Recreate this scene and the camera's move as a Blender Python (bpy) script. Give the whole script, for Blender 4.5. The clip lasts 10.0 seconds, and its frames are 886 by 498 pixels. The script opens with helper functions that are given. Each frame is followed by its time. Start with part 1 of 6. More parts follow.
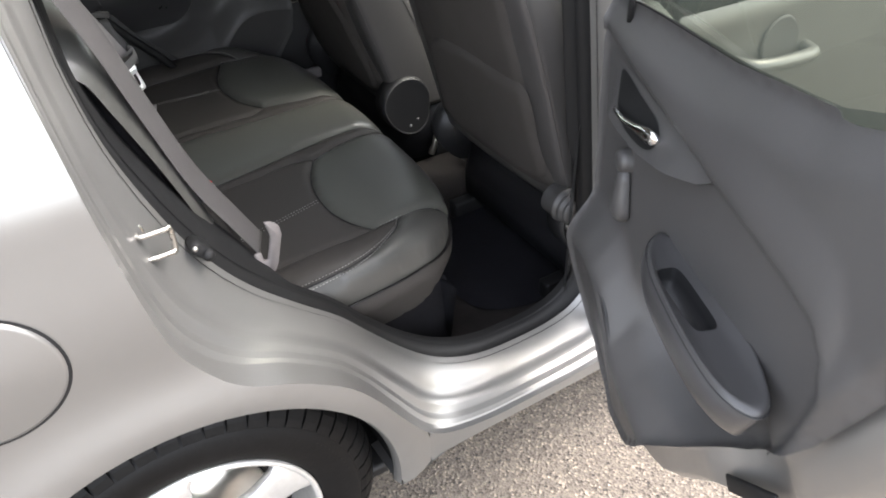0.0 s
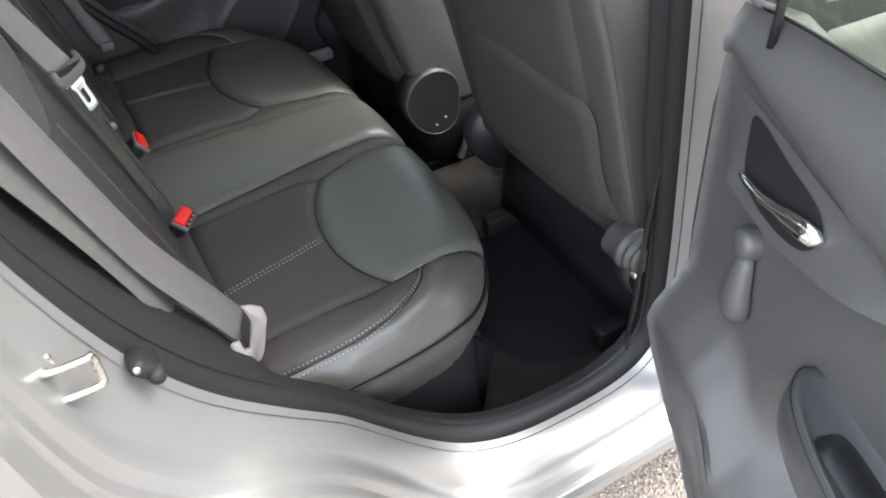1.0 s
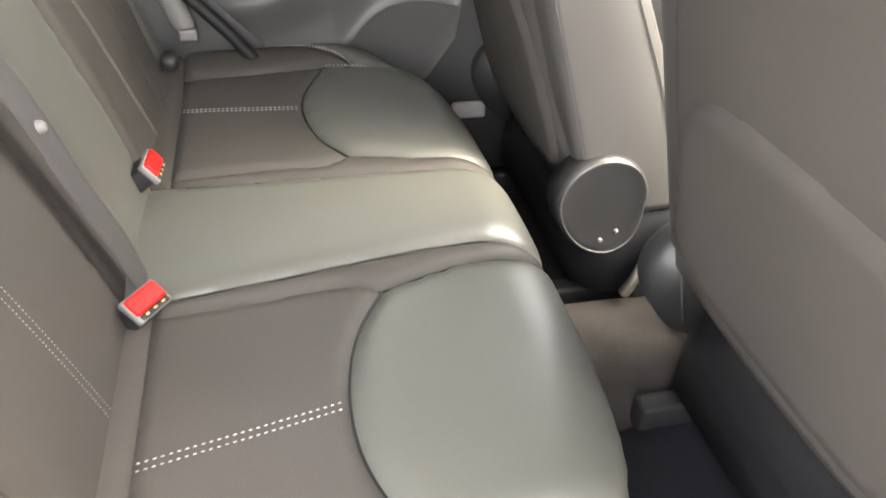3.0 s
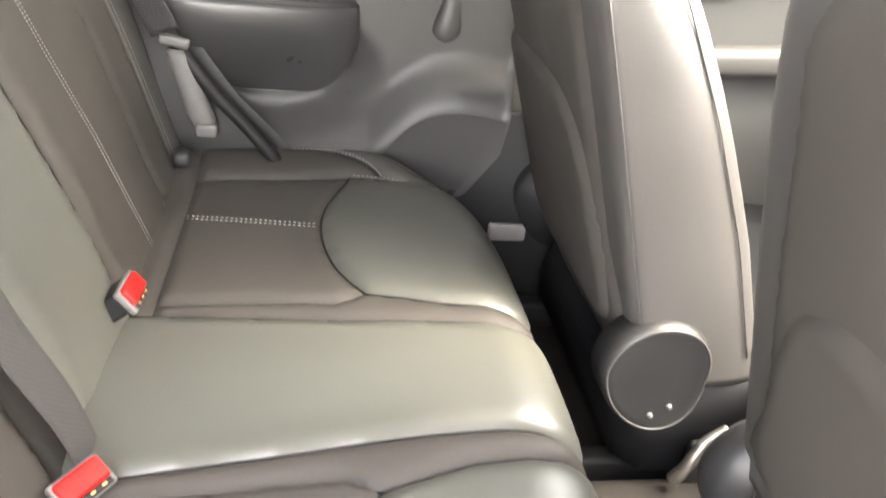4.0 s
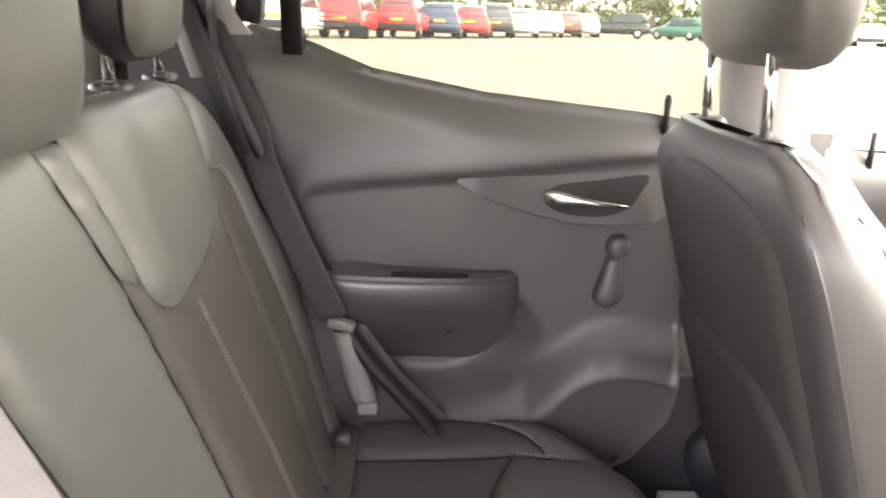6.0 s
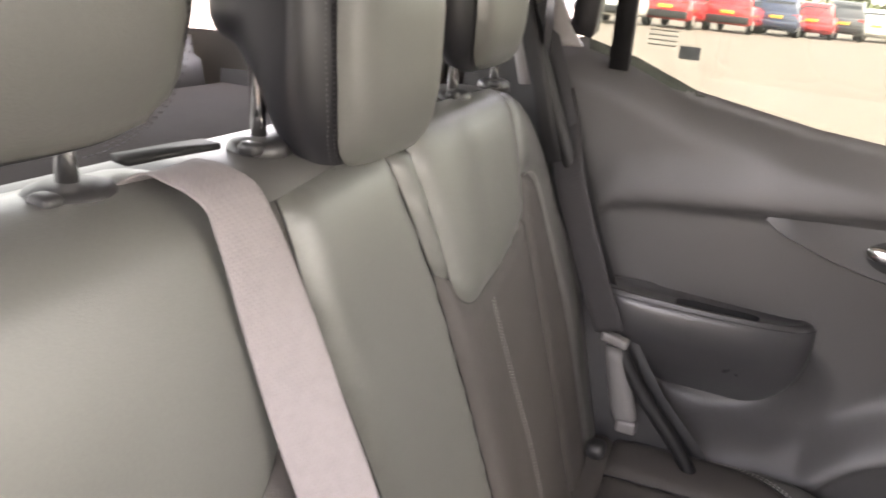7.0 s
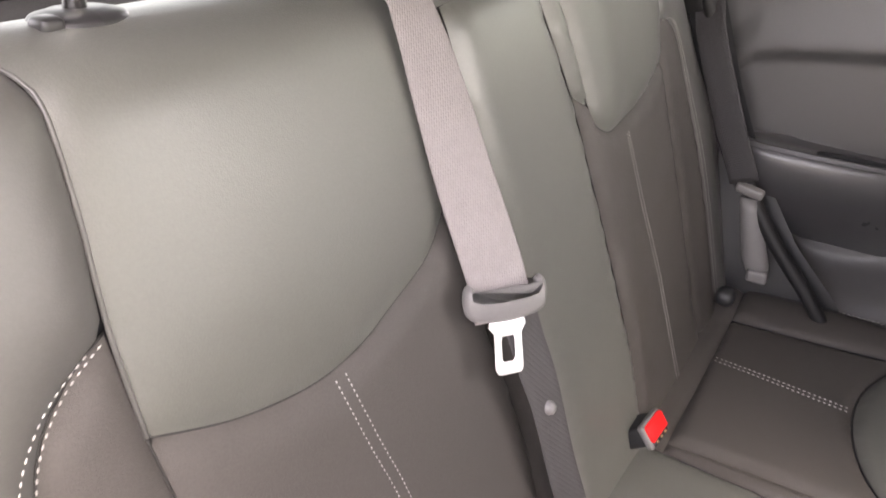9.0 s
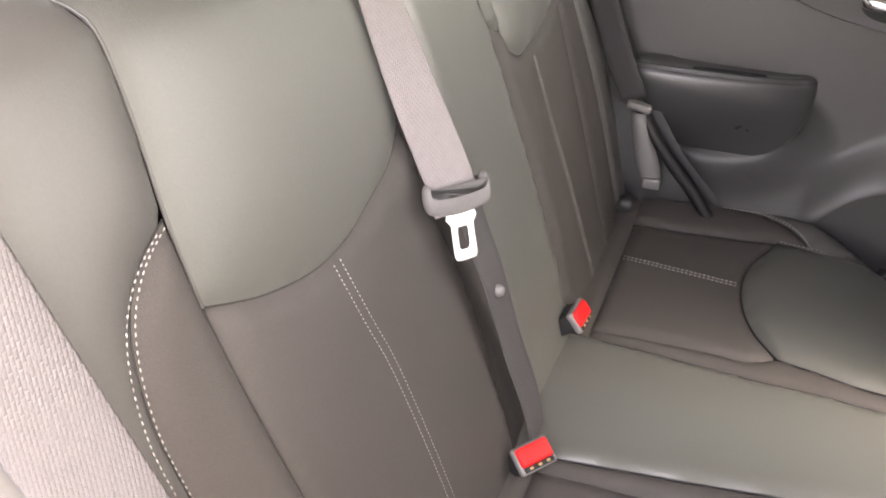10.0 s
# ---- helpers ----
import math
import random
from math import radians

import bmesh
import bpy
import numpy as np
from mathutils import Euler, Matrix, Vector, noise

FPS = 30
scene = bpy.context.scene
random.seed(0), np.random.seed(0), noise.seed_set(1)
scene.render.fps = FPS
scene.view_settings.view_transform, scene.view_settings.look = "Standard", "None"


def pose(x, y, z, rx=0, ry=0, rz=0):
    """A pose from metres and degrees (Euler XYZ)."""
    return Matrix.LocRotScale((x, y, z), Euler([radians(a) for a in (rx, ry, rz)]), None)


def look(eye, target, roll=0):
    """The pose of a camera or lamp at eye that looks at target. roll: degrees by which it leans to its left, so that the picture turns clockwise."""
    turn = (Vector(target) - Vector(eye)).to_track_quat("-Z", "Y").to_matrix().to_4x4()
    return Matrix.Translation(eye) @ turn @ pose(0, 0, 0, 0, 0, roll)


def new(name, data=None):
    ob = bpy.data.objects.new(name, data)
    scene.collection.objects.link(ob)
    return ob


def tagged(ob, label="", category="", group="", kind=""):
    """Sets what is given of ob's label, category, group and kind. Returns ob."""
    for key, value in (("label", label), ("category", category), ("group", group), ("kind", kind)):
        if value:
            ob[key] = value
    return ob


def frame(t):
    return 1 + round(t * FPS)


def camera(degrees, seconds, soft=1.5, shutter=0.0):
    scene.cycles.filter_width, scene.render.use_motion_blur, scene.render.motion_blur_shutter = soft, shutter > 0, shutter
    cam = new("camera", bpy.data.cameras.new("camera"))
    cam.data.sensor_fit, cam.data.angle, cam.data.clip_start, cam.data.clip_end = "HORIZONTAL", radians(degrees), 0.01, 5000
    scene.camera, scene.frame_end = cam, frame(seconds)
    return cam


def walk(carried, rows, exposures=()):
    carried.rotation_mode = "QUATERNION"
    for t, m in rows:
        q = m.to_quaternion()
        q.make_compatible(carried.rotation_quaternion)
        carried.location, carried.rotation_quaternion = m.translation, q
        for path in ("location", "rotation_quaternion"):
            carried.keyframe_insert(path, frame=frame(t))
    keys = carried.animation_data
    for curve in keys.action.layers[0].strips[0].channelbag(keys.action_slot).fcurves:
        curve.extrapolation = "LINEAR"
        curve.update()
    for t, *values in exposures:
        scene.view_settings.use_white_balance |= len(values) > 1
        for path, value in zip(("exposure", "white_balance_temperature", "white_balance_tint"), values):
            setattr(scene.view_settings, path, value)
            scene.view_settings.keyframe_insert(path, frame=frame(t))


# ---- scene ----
from mathutils.geometry import delaunay_2d_cdt
cam = camera(61.2, 10.0, 1.7, 0.25)
EXPOSURES = [(0.0, 3.29, 6700, 11), (0.5, 3.62, 6600, 10), (1.0, 3.93, 6500, 10), (1.5, 4.24, 6800, 11), (2.0, 4.7, 7000, 12), (3.3, 5.8, 7600, 12), (4.0, 5.9, 7600, 13), (5.0, 5.57, 7600, 14), (6.5, 5.09, 7500, 20), (7.5, 4.95, 7300, 24), (8.0, 4.88, 7250, 25), (9.0, 4.97, 7300, 24), (9.5, 5.11, 7350, 23), (10.0, 5.05, 7400, 22)]
PATH = [
    (0, (-0.083, -0.695, 1.366), (0.712, 0.674, 0.144), -2.3),
    (0.5, (-0.014, -0.526, 1.341), (0.725, 0.823, 0.063), -2.9),
    (1, (0.069, -0.398, 1.308), (0.774, 0.931, -0.01), -3.0),
    (1.5, (0.166, -0.312, 1.259), (0.732, 1.029, -0.113), -2.5),
    (2, (0.234, -0.212, 1.181), (0.693, 1.195, -0.164), -0.2),
    (2.2, (0.249, -0.166, 1.159), (0.689, 1.295, -0.134), 1.2),
    (3.3, (0.309, 0.101, 1.02), (0.695, 1.692, -0.128), 4.3),
    (3.5, (0.318, 0.132, 1.039), (0.692, 1.729, -0.105), 5.9),
    (4, (0.323, 0.216, 1.033), (0.668, 1.917, 0.037), 7.2),
    (4.5, (0.317, 0.272, 1.09), (0.625, 2.056, 0.241), 7.4),
    (5, (0.321, 0.3, 1.123), (0.607, 2.151, 0.424), 5.9),
    (5.2, (0.317, 0.304, 1.125), (0.605, 2.176, 0.483), 5.1),
    (6.3, (0.229, 0.32, 1.161), (0.111, 2.228, 0.572), 2.5),
    (6.5, (0.232, 0.317, 1.178), (-0.019, 2.205, 0.569), 3.7),
    (7, (0.227, 0.3, 1.18), (-0.433, 2.063, 0.505), 5.9),
    (7.5, (0.234, 0.291, 1.199), (-0.701, 1.894, 0.452), 3.6),
    (8, (0.236, 0.263, 1.193), (-0.861, 1.741, 0.41), 2.7),
    (8.5, (0.257, 0.247, 1.161), (-0.782, 1.721, 0.297), 2.7),
    (9, (0.271, 0.204, 1.141), (-0.643, 1.718, 0.207), 2.3),
    (9.5, (0.266, 0.145, 1.138), (-0.537, 1.691, 0.156), 1.4),
    (10, (0.275, 0.093, 1.14), (-0.374, 1.689, 0.124), 0.7),
]
walk(cam, [(t, look(eye, target, roll)) for t, eye, target, roll in PATH], EXPOSURES)

# ---------------------------------------------------------------- world and light
SUN_EL, SUN_ROT = radians(55), radians(106)
world = bpy.data.worlds.new("sky")
scene.world = world
world.use_nodes = True
wn = world.node_tree.nodes
sky = wn.new("ShaderNodeTexSky")
sky.sky_type = "NISHITA"
sky.sun_disc = False
sky.sun_elevation, sky.sun_rotation = SUN_EL, SUN_ROT
sky.dust_density, sky.air_density, sky.ozone_density = 2.5, 1.0, 1.0
wn["Background"].inputs["Strength"].default_value = 0.15
grey = wn.new("ShaderNodeHueSaturation")
grey.inputs["Saturation"].default_value = 0.4
world.node_tree.links.new(sky.outputs[0], grey.inputs["Color"])
world.node_tree.links.new(grey.outputs[0], wn["Background"].inputs["Color"])
sun = new("sun", bpy.data.lights.new("sun", "SUN"))
sun.data.energy, sun.data.angle, sun.data.color = 0.13, radians(50), (1.0, 0.95, 0.88)
sun.rotation_euler = Vector((-math.sin(SUN_ROT) * math.cos(SUN_EL), -math.cos(SUN_ROT) * math.cos(SUN_EL), -math.sin(SUN_EL))).to_track_quat("-Z", "Y").to_euler()


# ---------------------------------------------------------------- materials
def material(name, color, rough=0.5, metal=0.0, bump=0.0, scale=200.0, var=0.15, big=6.0, coat=0.0, spec=0.5, voronoi=False, dist=0.002, rvar=0.08, random_tint=0.0):
    m = bpy.data.materials.new(name)
    m.use_nodes = True
    t, n = m.node_tree, m.node_tree.nodes
    b = n["Principled BSDF"]
    b.inputs["Roughness"].default_value = rough
    b.inputs["Metallic"].default_value = metal
    b.inputs["Coat Weight"].default_value = coat
    b.inputs["Coat Roughness"].default_value = 0.06
    b.inputs["Specular IOR Level"].default_value = spec
    tc = n.new("ShaderNodeTexCoord")
    n1 = n.new("ShaderNodeTexNoise")
    n1.inputs["Scale"].default_value, n1.inputs["Detail"].default_value = big, 5
    n2 = n.new("ShaderNodeTexNoise")
    n2.inputs["Scale"].default_value, n2.inputs["Detail"].default_value = scale * 0.5, 2
    t.links.new(tc.outputs["Object"], n1.inputs["Vector"])
    t.links.new(tc.outputs["Object"], n2.inputs["Vector"])
    mix = n.new("ShaderNodeMath")
    mix.operation = "ADD"
    t.links.new(n1.outputs["Fac"], mix.inputs[0])
    t.links.new(n2.outputs["Fac"], mix.inputs[1])
    ramp = n.new("ShaderNodeMapRange")
    ramp.inputs["From Min"].default_value, ramp.inputs["From Max"].default_value = 0.7, 1.3
    ramp.inputs["To Min"].default_value, ramp.inputs["To Max"].default_value = 1 - var, 1 + var
    t.links.new(mix.outputs[0], ramp.inputs["Value"])
    hsv = n.new("ShaderNodeHueSaturation")
    hsv.inputs["Color"].default_value = (*color, 1)
    t.links.new(ramp.outputs[0], hsv.inputs["Value"])
    t.links.new(hsv.outputs[0], b.inputs["Base Color"])
    rr = n.new("ShaderNodeMapRange")
    rr.inputs["From Min"].default_value, rr.inputs["From Max"].default_value = 0.3, 0.7
    rr.inputs["To Min"].default_value, rr.inputs["To Max"].default_value = max(rough - rvar, 0.02), min(rough + rvar, 1)
    t.links.new(n1.outputs["Fac"], rr.inputs["Value"])
    t.links.new(rr.outputs[0], b.inputs["Roughness"])
    if bump:
        bp = n.new("ShaderNodeBump")
        bp.inputs["Strength"].default_value, bp.inputs["Distance"].default_value = bump, dist
        if voronoi:
            v = n.new("ShaderNodeTexVoronoi")
            v.inputs["Scale"].default_value = scale
            t.links.new(tc.outputs["Object"], v.inputs["Vector"])
            t.links.new(v.outputs["Distance"], bp.inputs["Height"])
        else:
            n3 = n.new("ShaderNodeTexNoise")
            n3.inputs["Scale"].default_value, n3.inputs["Detail"].default_value = scale, 3
            t.links.new(tc.outputs["Object"], n3.inputs["Vector"])
            t.links.new(n3.outputs["Fac"], bp.inputs["Height"])
        t.links.new(bp.outputs[0], b.inputs["Normal"])
    return m


def glass(name, tint, haze=0.0):
    """Tinted pane with a clear reflection and a pale diffuse film standing for sky glare."""
    m = bpy.data.materials.new(name)
    m.use_nodes = True
    t, n = m.node_tree, m.node_tree.nodes
    n.remove(n["Principled BSDF"])
    tr, gl, lw, mx = n.new("ShaderNodeBsdfTransparent"), n.new("ShaderNodeBsdfGlossy"), n.new("ShaderNodeLayerWeight"), n.new("ShaderNodeMixShader")
    tr.inputs["Color"].default_value = (*tint, 1)
    gl.inputs["Roughness"].default_value = 0.02
    lw.inputs["Blend"].default_value = 0.5
    pw, ml = n.new("ShaderNodeMath"), n.new("ShaderNodeMath")
    pw.operation, pw.inputs[1].default_value = "POWER", 5.0
    ml.operation, ml.inputs[1].default_value, ml.inputs[2].default_value = "MULTIPLY_ADD", 0.9, 0.07
    t.links.new(lw.outputs["Facing"], pw.inputs[0])
    t.links.new(pw.outputs[0], ml.inputs[0])
    t.links.new(ml.outputs[0], mx.inputs[0])
    t.links.new(tr.outputs[0], mx.inputs[1])
    t.links.new(gl.outputs[0], mx.inputs[2])
    # pale green diffuse share painted in for bright sky mirrored in the pane
    df, dm = n.new("ShaderNodeBsdfDiffuse"), n.new("ShaderNodeMixShader")
    df.inputs["Color"].default_value = (0.62, 0.70, 0.58, 1)
    dm.inputs[0].default_value = haze
    t.links.new(mx.outputs[0], dm.inputs[1])
    t.links.new(df.outputs[0], dm.inputs[2])
    t.links.new(dm.outputs[0], n["Material Output"].inputs["Surface"])
    return m


M_PAD = material("leather_pad", (0.072, 0.0725, 0.064), 0.42, spec=0.65, bump=0.12, scale=900, var=0.06, big=5, voronoi=True, dist=0.0006)
M_INSERT = material("insert_leather", (0.052, 0.0475, 0.0440), 0.60, spec=0.2, bump=0.25, scale=1300, var=0.10, big=8, voronoi=True, dist=0.0006)
M_BOLSTER = material("bolster_leather", (0.060, 0.0585, 0.054), 0.43, spec=0.6, bump=0.06, scale=900, var=0.06, voronoi=True, dist=0.0006)
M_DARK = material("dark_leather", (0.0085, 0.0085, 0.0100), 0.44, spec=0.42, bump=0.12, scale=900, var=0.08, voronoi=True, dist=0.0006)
M_TRIM = material("door_plastic", (0.060, 0.058, 0.0575), 0.42, bump=0.22, scale=1100, var=0.06, voronoi=True, dist=0.0006)
M_TRIMDK = material("black_plastic", (0.016, 0.016, 0.017), 0.5, bump=0.15, scale=1000, var=0.1, voronoi=True, dist=0.0005)
M_BLACK = material("black_rubber", (0.008, 0.008, 0.0085), 0.6, spec=0.35, var=0.15, scale=300)
M_DOORGREY = material("front_door_plastic", (0.047, 0.045, 0.043), 0.5, bump=0.15, scale=1000, var=0.05, voronoi=True, dist=0.0005)
M_LIGHTTRIM = material("grey_pillar_plastic", (0.22, 0.208, 0.204), 0.6, bump=0.1, scale=900, var=0.04)
M_HEADLINER = material("headliner_cloth", (0.58, 0.56, 0.52), 0.95, bump=0.2, scale=800, var=0.05)
M_CARPET = material("carpet", (0.023, 0.0205, 0.0195), 0.97, spec=0.1, bump=0.6, scale=900, var=0.35, big=20, dist=0.003)
M_SILVER = material("silver_paint", (0.25, 0.245, 0.237), 0.34, metal=0.65, var=0.015, big=2, scale=40, rvar=0.0)
M_CHROME = material("chrome", (0.82, 0.82, 0.82), 0.12, metal=1.0, var=0.03, rvar=0.05)
M_STEEL = material("zinc_steel", (0.62, 0.60, 0.56), 0.3, metal=1.0, var=0.1, scale=80)
M_BELT = material("belt_webbing", (0.165, 0.149, 0.146), 0.75, var=0.06, scale=300)
# same webbing with shade in its colour, for the centre belt's lower run
M_BELTSHADE = material("belt_webbing_shaded", (0.04, 0.037, 0.038), 0.75, var=0.06, scale=300)
# webbing colour taken down for the dim corner beside the closed door
M_BELTFAR = material("belt_webbing_far_shade", (0.032, 0.030, 0.031), 0.75, var=0.06, scale=300)
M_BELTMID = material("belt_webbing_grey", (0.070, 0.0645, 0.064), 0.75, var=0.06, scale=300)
M_BRASS = material("brass", (0.45, 0.33, 0.16), 0.4, metal=0.8, var=0.08)
M_SEAM = material("sunk_seam", (0.022, 0.021, 0.020), 0.7, spec=0.3, var=0.1)
M_COLLAR = material("collar_plastic", (0.018, 0.0175, 0.0175), 0.42, spec=0.5, var=0.08, scale=300)
M_GREY = material("grey_plastic", (0.12, 0.115, 0.112), 0.5, bump=0.1, scale=900, var=0.05)
M_RED = material("red_button_plastic", (0.62, 0.010, 0.010), 0.55, spec=0.25, var=0.04)
M_THREAD = material("pale_thread", (0.30, 0.29, 0.275), 0.8, var=0.1)
M_ARM = material("armrest_plastic", (0.048, 0.047, 0.048), 0.33, bump=0.10, scale=1100, var=0.06, voronoi=True, dist=0.0005)
M_FRONTSEAT = material("front_seat_leather", (0.056, 0.053, 0.052), 0.40, bump=0.12, scale=900, var=0.07, voronoi=True, dist=0.0006)
M_TONGUE = material("polished_tongue", (0.86, 0.85, 0.83), 0.3, metal=0.35, var=0.03)
M_POST = material("post_chrome", (0.80, 0.79, 0.77), 0.09, metal=1.0, var=0.03, rvar=0.03)
M_SHELF = material("shelf_carpet", (0.046, 0.040, 0.036), 0.97, spec=0.15, bump=0.5, scale=900, var=0.2, big=15, dist=0.002)
M_THREADGREY = material("grey_thread", (0.085, 0.08, 0.083), 0.8, var=0.1)
M_TYRE = material("tyre_rubber", (0.0045, 0.0043, 0.0043), 0.55, spec=0.16, bump=0.2, scale=150, var=0.25, big=12)
M_RIM = material("alloy_silver", (0.62, 0.61, 0.59), 0.32, metal=0.6, var=0.06, coat=0.3)
M_GLASS = glass("tinted_glass", (0.24, 0.257, 0.218), 0.10)
M_CLEARGLASS = glass("clear_glass", (0.66, 0.68, 0.64))
M_REARGLASS = glass("rear_window_glass", (0.34, 0.357, 0.327))
M_BLACKMAT = material("mat_carpet", (0.010, 0.010, 0.0125), 0.97, spec=0.15, bump=0.6, scale=900, var=0.35, big=20, dist=0.003)
M_PAINTS = {}


def webbing(m):
    """Small offset weave bumps of belt webbing."""
    t, n = m.node_tree, m.node_tree.nodes
    tc, sp, ad, cb, br = n.new("ShaderNodeTexCoord"), n.new("ShaderNodeSeparateXYZ"), n.new("ShaderNodeMath"), n.new("ShaderNodeCombineXYZ"), n.new("ShaderNodeTexBrick")
    t.links.new(tc.outputs["Object"], sp.inputs[0])
    ad.operation = "ADD"
    t.links.new(sp.outputs["X"], ad.inputs[0])
    t.links.new(sp.outputs["Y"], ad.inputs[1])
    t.links.new(ad.outputs[0], cb.inputs["Y"])
    t.links.new(sp.outputs["Z"], cb.inputs["X"])
    br.inputs["Scale"].default_value = 1.0
    br.inputs["Brick Width"].default_value, br.inputs["Row Height"].default_value = 0.0046, 0.0026
    br.inputs["Mortar Size"].default_value, br.inputs["Mortar Smooth"].default_value = 0.0010, 1.0
    t.links.new(cb.outputs[0], br.inputs["Vector"])
    bp = n.new("ShaderNodeBump")
    bp.invert = True
    bp.inputs["Strength"].default_value, bp.inputs["Distance"].default_value = 0.36, 0.0010
    t.links.new(br.outputs["Fac"], bp.inputs["Height"])
    t.links.new(bp.outputs[0], n["Principled BSDF"].inputs["Normal"])


webbing(M_BELT)
webbing(M_BELTSHADE)
webbing(M_BELTMID)
webbing(M_BELTFAR)


def asphalt():
    m = bpy.data.materials.new("asphalt")
    m.use_nodes = True
    t, n = m.node_tree, m.node_tree.nodes
    b = n["Principled BSDF"]
    b.inputs["Roughness"].default_value = 0.9
    tc = n.new("ShaderNodeTexCoord")
    v = n.new("ShaderNodeTexVoronoi")
    v.inputs["Scale"].default_value = 190
    n1 = n.new("ShaderNodeTexNoise")
    n1.inputs["Scale"].default_value, n1.inputs["Detail"].default_value = 1.2, 8
    for x in (v, n1):
        t.links.new(tc.outputs["Object"], x.inputs["Vector"])
    sep = n.new("ShaderNodeSeparateColor")
    t.links.new(v.outputs["Color"], sep.inputs[0])
    r = n.new("ShaderNodeValToRGB")
    e = r.color_ramp.elements
    e[0].color, e[1].color = (0.05, 0.043, 0.038, 1), (0.30, 0.25, 0.197, 1)
    for pos, c in ((0.12, (0.108, 0.09, 0.073, 1)), (0.5, (0.150, 0.126, 0.102, 1)), (0.86, (0.178, 0.149, 0.12, 1))):
        e.new(pos).color = c
    t.links.new(sep.outputs[0], r.inputs[0])
    hs = n.new("ShaderNodeHueSaturation")
    mr = n.new("ShaderNodeMapRange")
    mr.inputs["To Min"].default_value, mr.inputs["To Max"].default_value = 0.75, 1.25
    t.links.new(n1.outputs["Fac"], mr.inputs["Value"])
    t.links.new(mr.outputs[0], hs.inputs["Value"])
    t.links.new(r.outputs[0], hs.inputs["Color"])
    t.links.new(hs.outputs[0], b.inputs["Base Color"])
    bp = n.new("ShaderNodeBump")
    bp.inputs["Strength"].default_value, bp.inputs["Distance"].default_value = 0.9, 0.004
    t.links.new(v.outputs["Distance"], bp.inputs["Height"])
    t.links.new(bp.outputs[0], b.inputs["Normal"])
    return m


M_ASPHALT = asphalt()


# ---------------------------------------------------------------- mesh helpers
def thing(name, label, category, loc=(0, 0, 0), group="", kind=""):
    return tagged(new(name), label, category, group, kind) if loc == (0, 0, 0) else tagged(place(new(name), loc), label, category, group, kind)


def place(ob, loc):
    ob.location = loc
    return ob


def part(name, data, mat, parent=None, label="", smooth=True):
    """data: a bmesh, or (vertices, faces)."""
    me = bpy.data.meshes.new(name)
    if isinstance(data, tuple):
        me.from_pydata([tuple(map(float, v)) for v in data[0]], [], data[1])
    else:
        data.to_mesh(me)
        data.free()
    me.materials.append(mat)
    me.polygons.foreach_set("use_smooth", [smooth] * len(me.polygons))
    me.update()
    ob = new(name, me)
    if parent:
        ob.parent = parent
    if label:
        ob["label"] = label
    return ob


def curve(pts, n=8, closed=False):
    """Catmull-Rom through points of any dimension."""
    p = [np.array(q, float) for q in pts]
    out = []
    k = len(p)
    for i in range(k if closed else k - 1):
        a, b, c, d = (p[(i - 1) % k], p[i], p[(i + 1) % k], p[(i + 2) % k]) if closed else (p[max(i - 1, 0)], p[i], p[i + 1], p[min(i + 2, k - 1)])
        for j in range(n):
            t = j / n
            out.append(0.5 * (2 * b + (c - a) * t + (2 * a - 5 * b + 4 * c - d) * t * t + (3 * b - a - 3 * c + d) * t ** 3))
    if not closed:
        out.append(p[-1])
    return [tuple(float(v) for v in q) for q in out]


def resample(pts, n, closed=True):
    p = np.array(pts, float)
    q = np.vstack([p, p[:1]]) if closed else p
    s = np.r_[0, np.cumsum(np.linalg.norm(np.diff(q, axis=0), axis=1))]
    u = np.linspace(0, s[-1], n, endpoint=not closed)
    return np.stack([np.interp(u, s, q[:, k]) for k in range(q.shape[1])], 1)


def smoothstep(x, a=0.0, b=1.0):
    t = min(max((x - a) / (b - a), 0.0), 1.0)
    return t * t * (3 - 2 * t)


def loft(rings, cap0=True, cap1=True, closed=True):
    """Rings of equal length joined by quads."""
    n = len(rings[0])
    v = [tuple(p) for r in rings for p in r]
    f = []
    for a in range(len(rings) - 1):
        for i in range(n if closed else n - 1):
            j = (i + 1) % n
            f.append((a * n + i, a * n + j, (a + 1) * n + j, (a + 1) * n + i))
    if cap0:
        f.append(tuple(range(n))[::-1])
    if cap1:
        f.append(tuple(range((len(rings) - 1) * n, len(rings) * n)))
    return v, f


def tube(path, r, sides=10, cap=True):
    p = [Vector(q) for q in path]
    rings, up = [], Vector((0.3, 0.2, 1)).normalized()
    for i, q in enumerate(p):
        d = (p[min(i + 1, len(p) - 1)] - p[max(i - 1, 0)]).normalized()
        a = up - d * up.dot(d)
        if a.length < 1e-3:
            a = Vector((1, 0, 0)) - d * d.x
        a.normalize()
        up = a
        b = d.cross(a)
        rad = r[i] if isinstance(r, (list, tuple)) else r
        rings.append([q + a * math.cos(2 * math.pi * k / sides) * rad + b * math.sin(2 * math.pi * k / sides) * rad for k in range(sides)])
    return loft(rings, cap, cap)


def merge(*parts_):
    v, f = [], []
    for a, b in parts_:
        o = len(v)
        v += list(a)
        f += [tuple(i + o for i in q) for q in b]
    return v, f


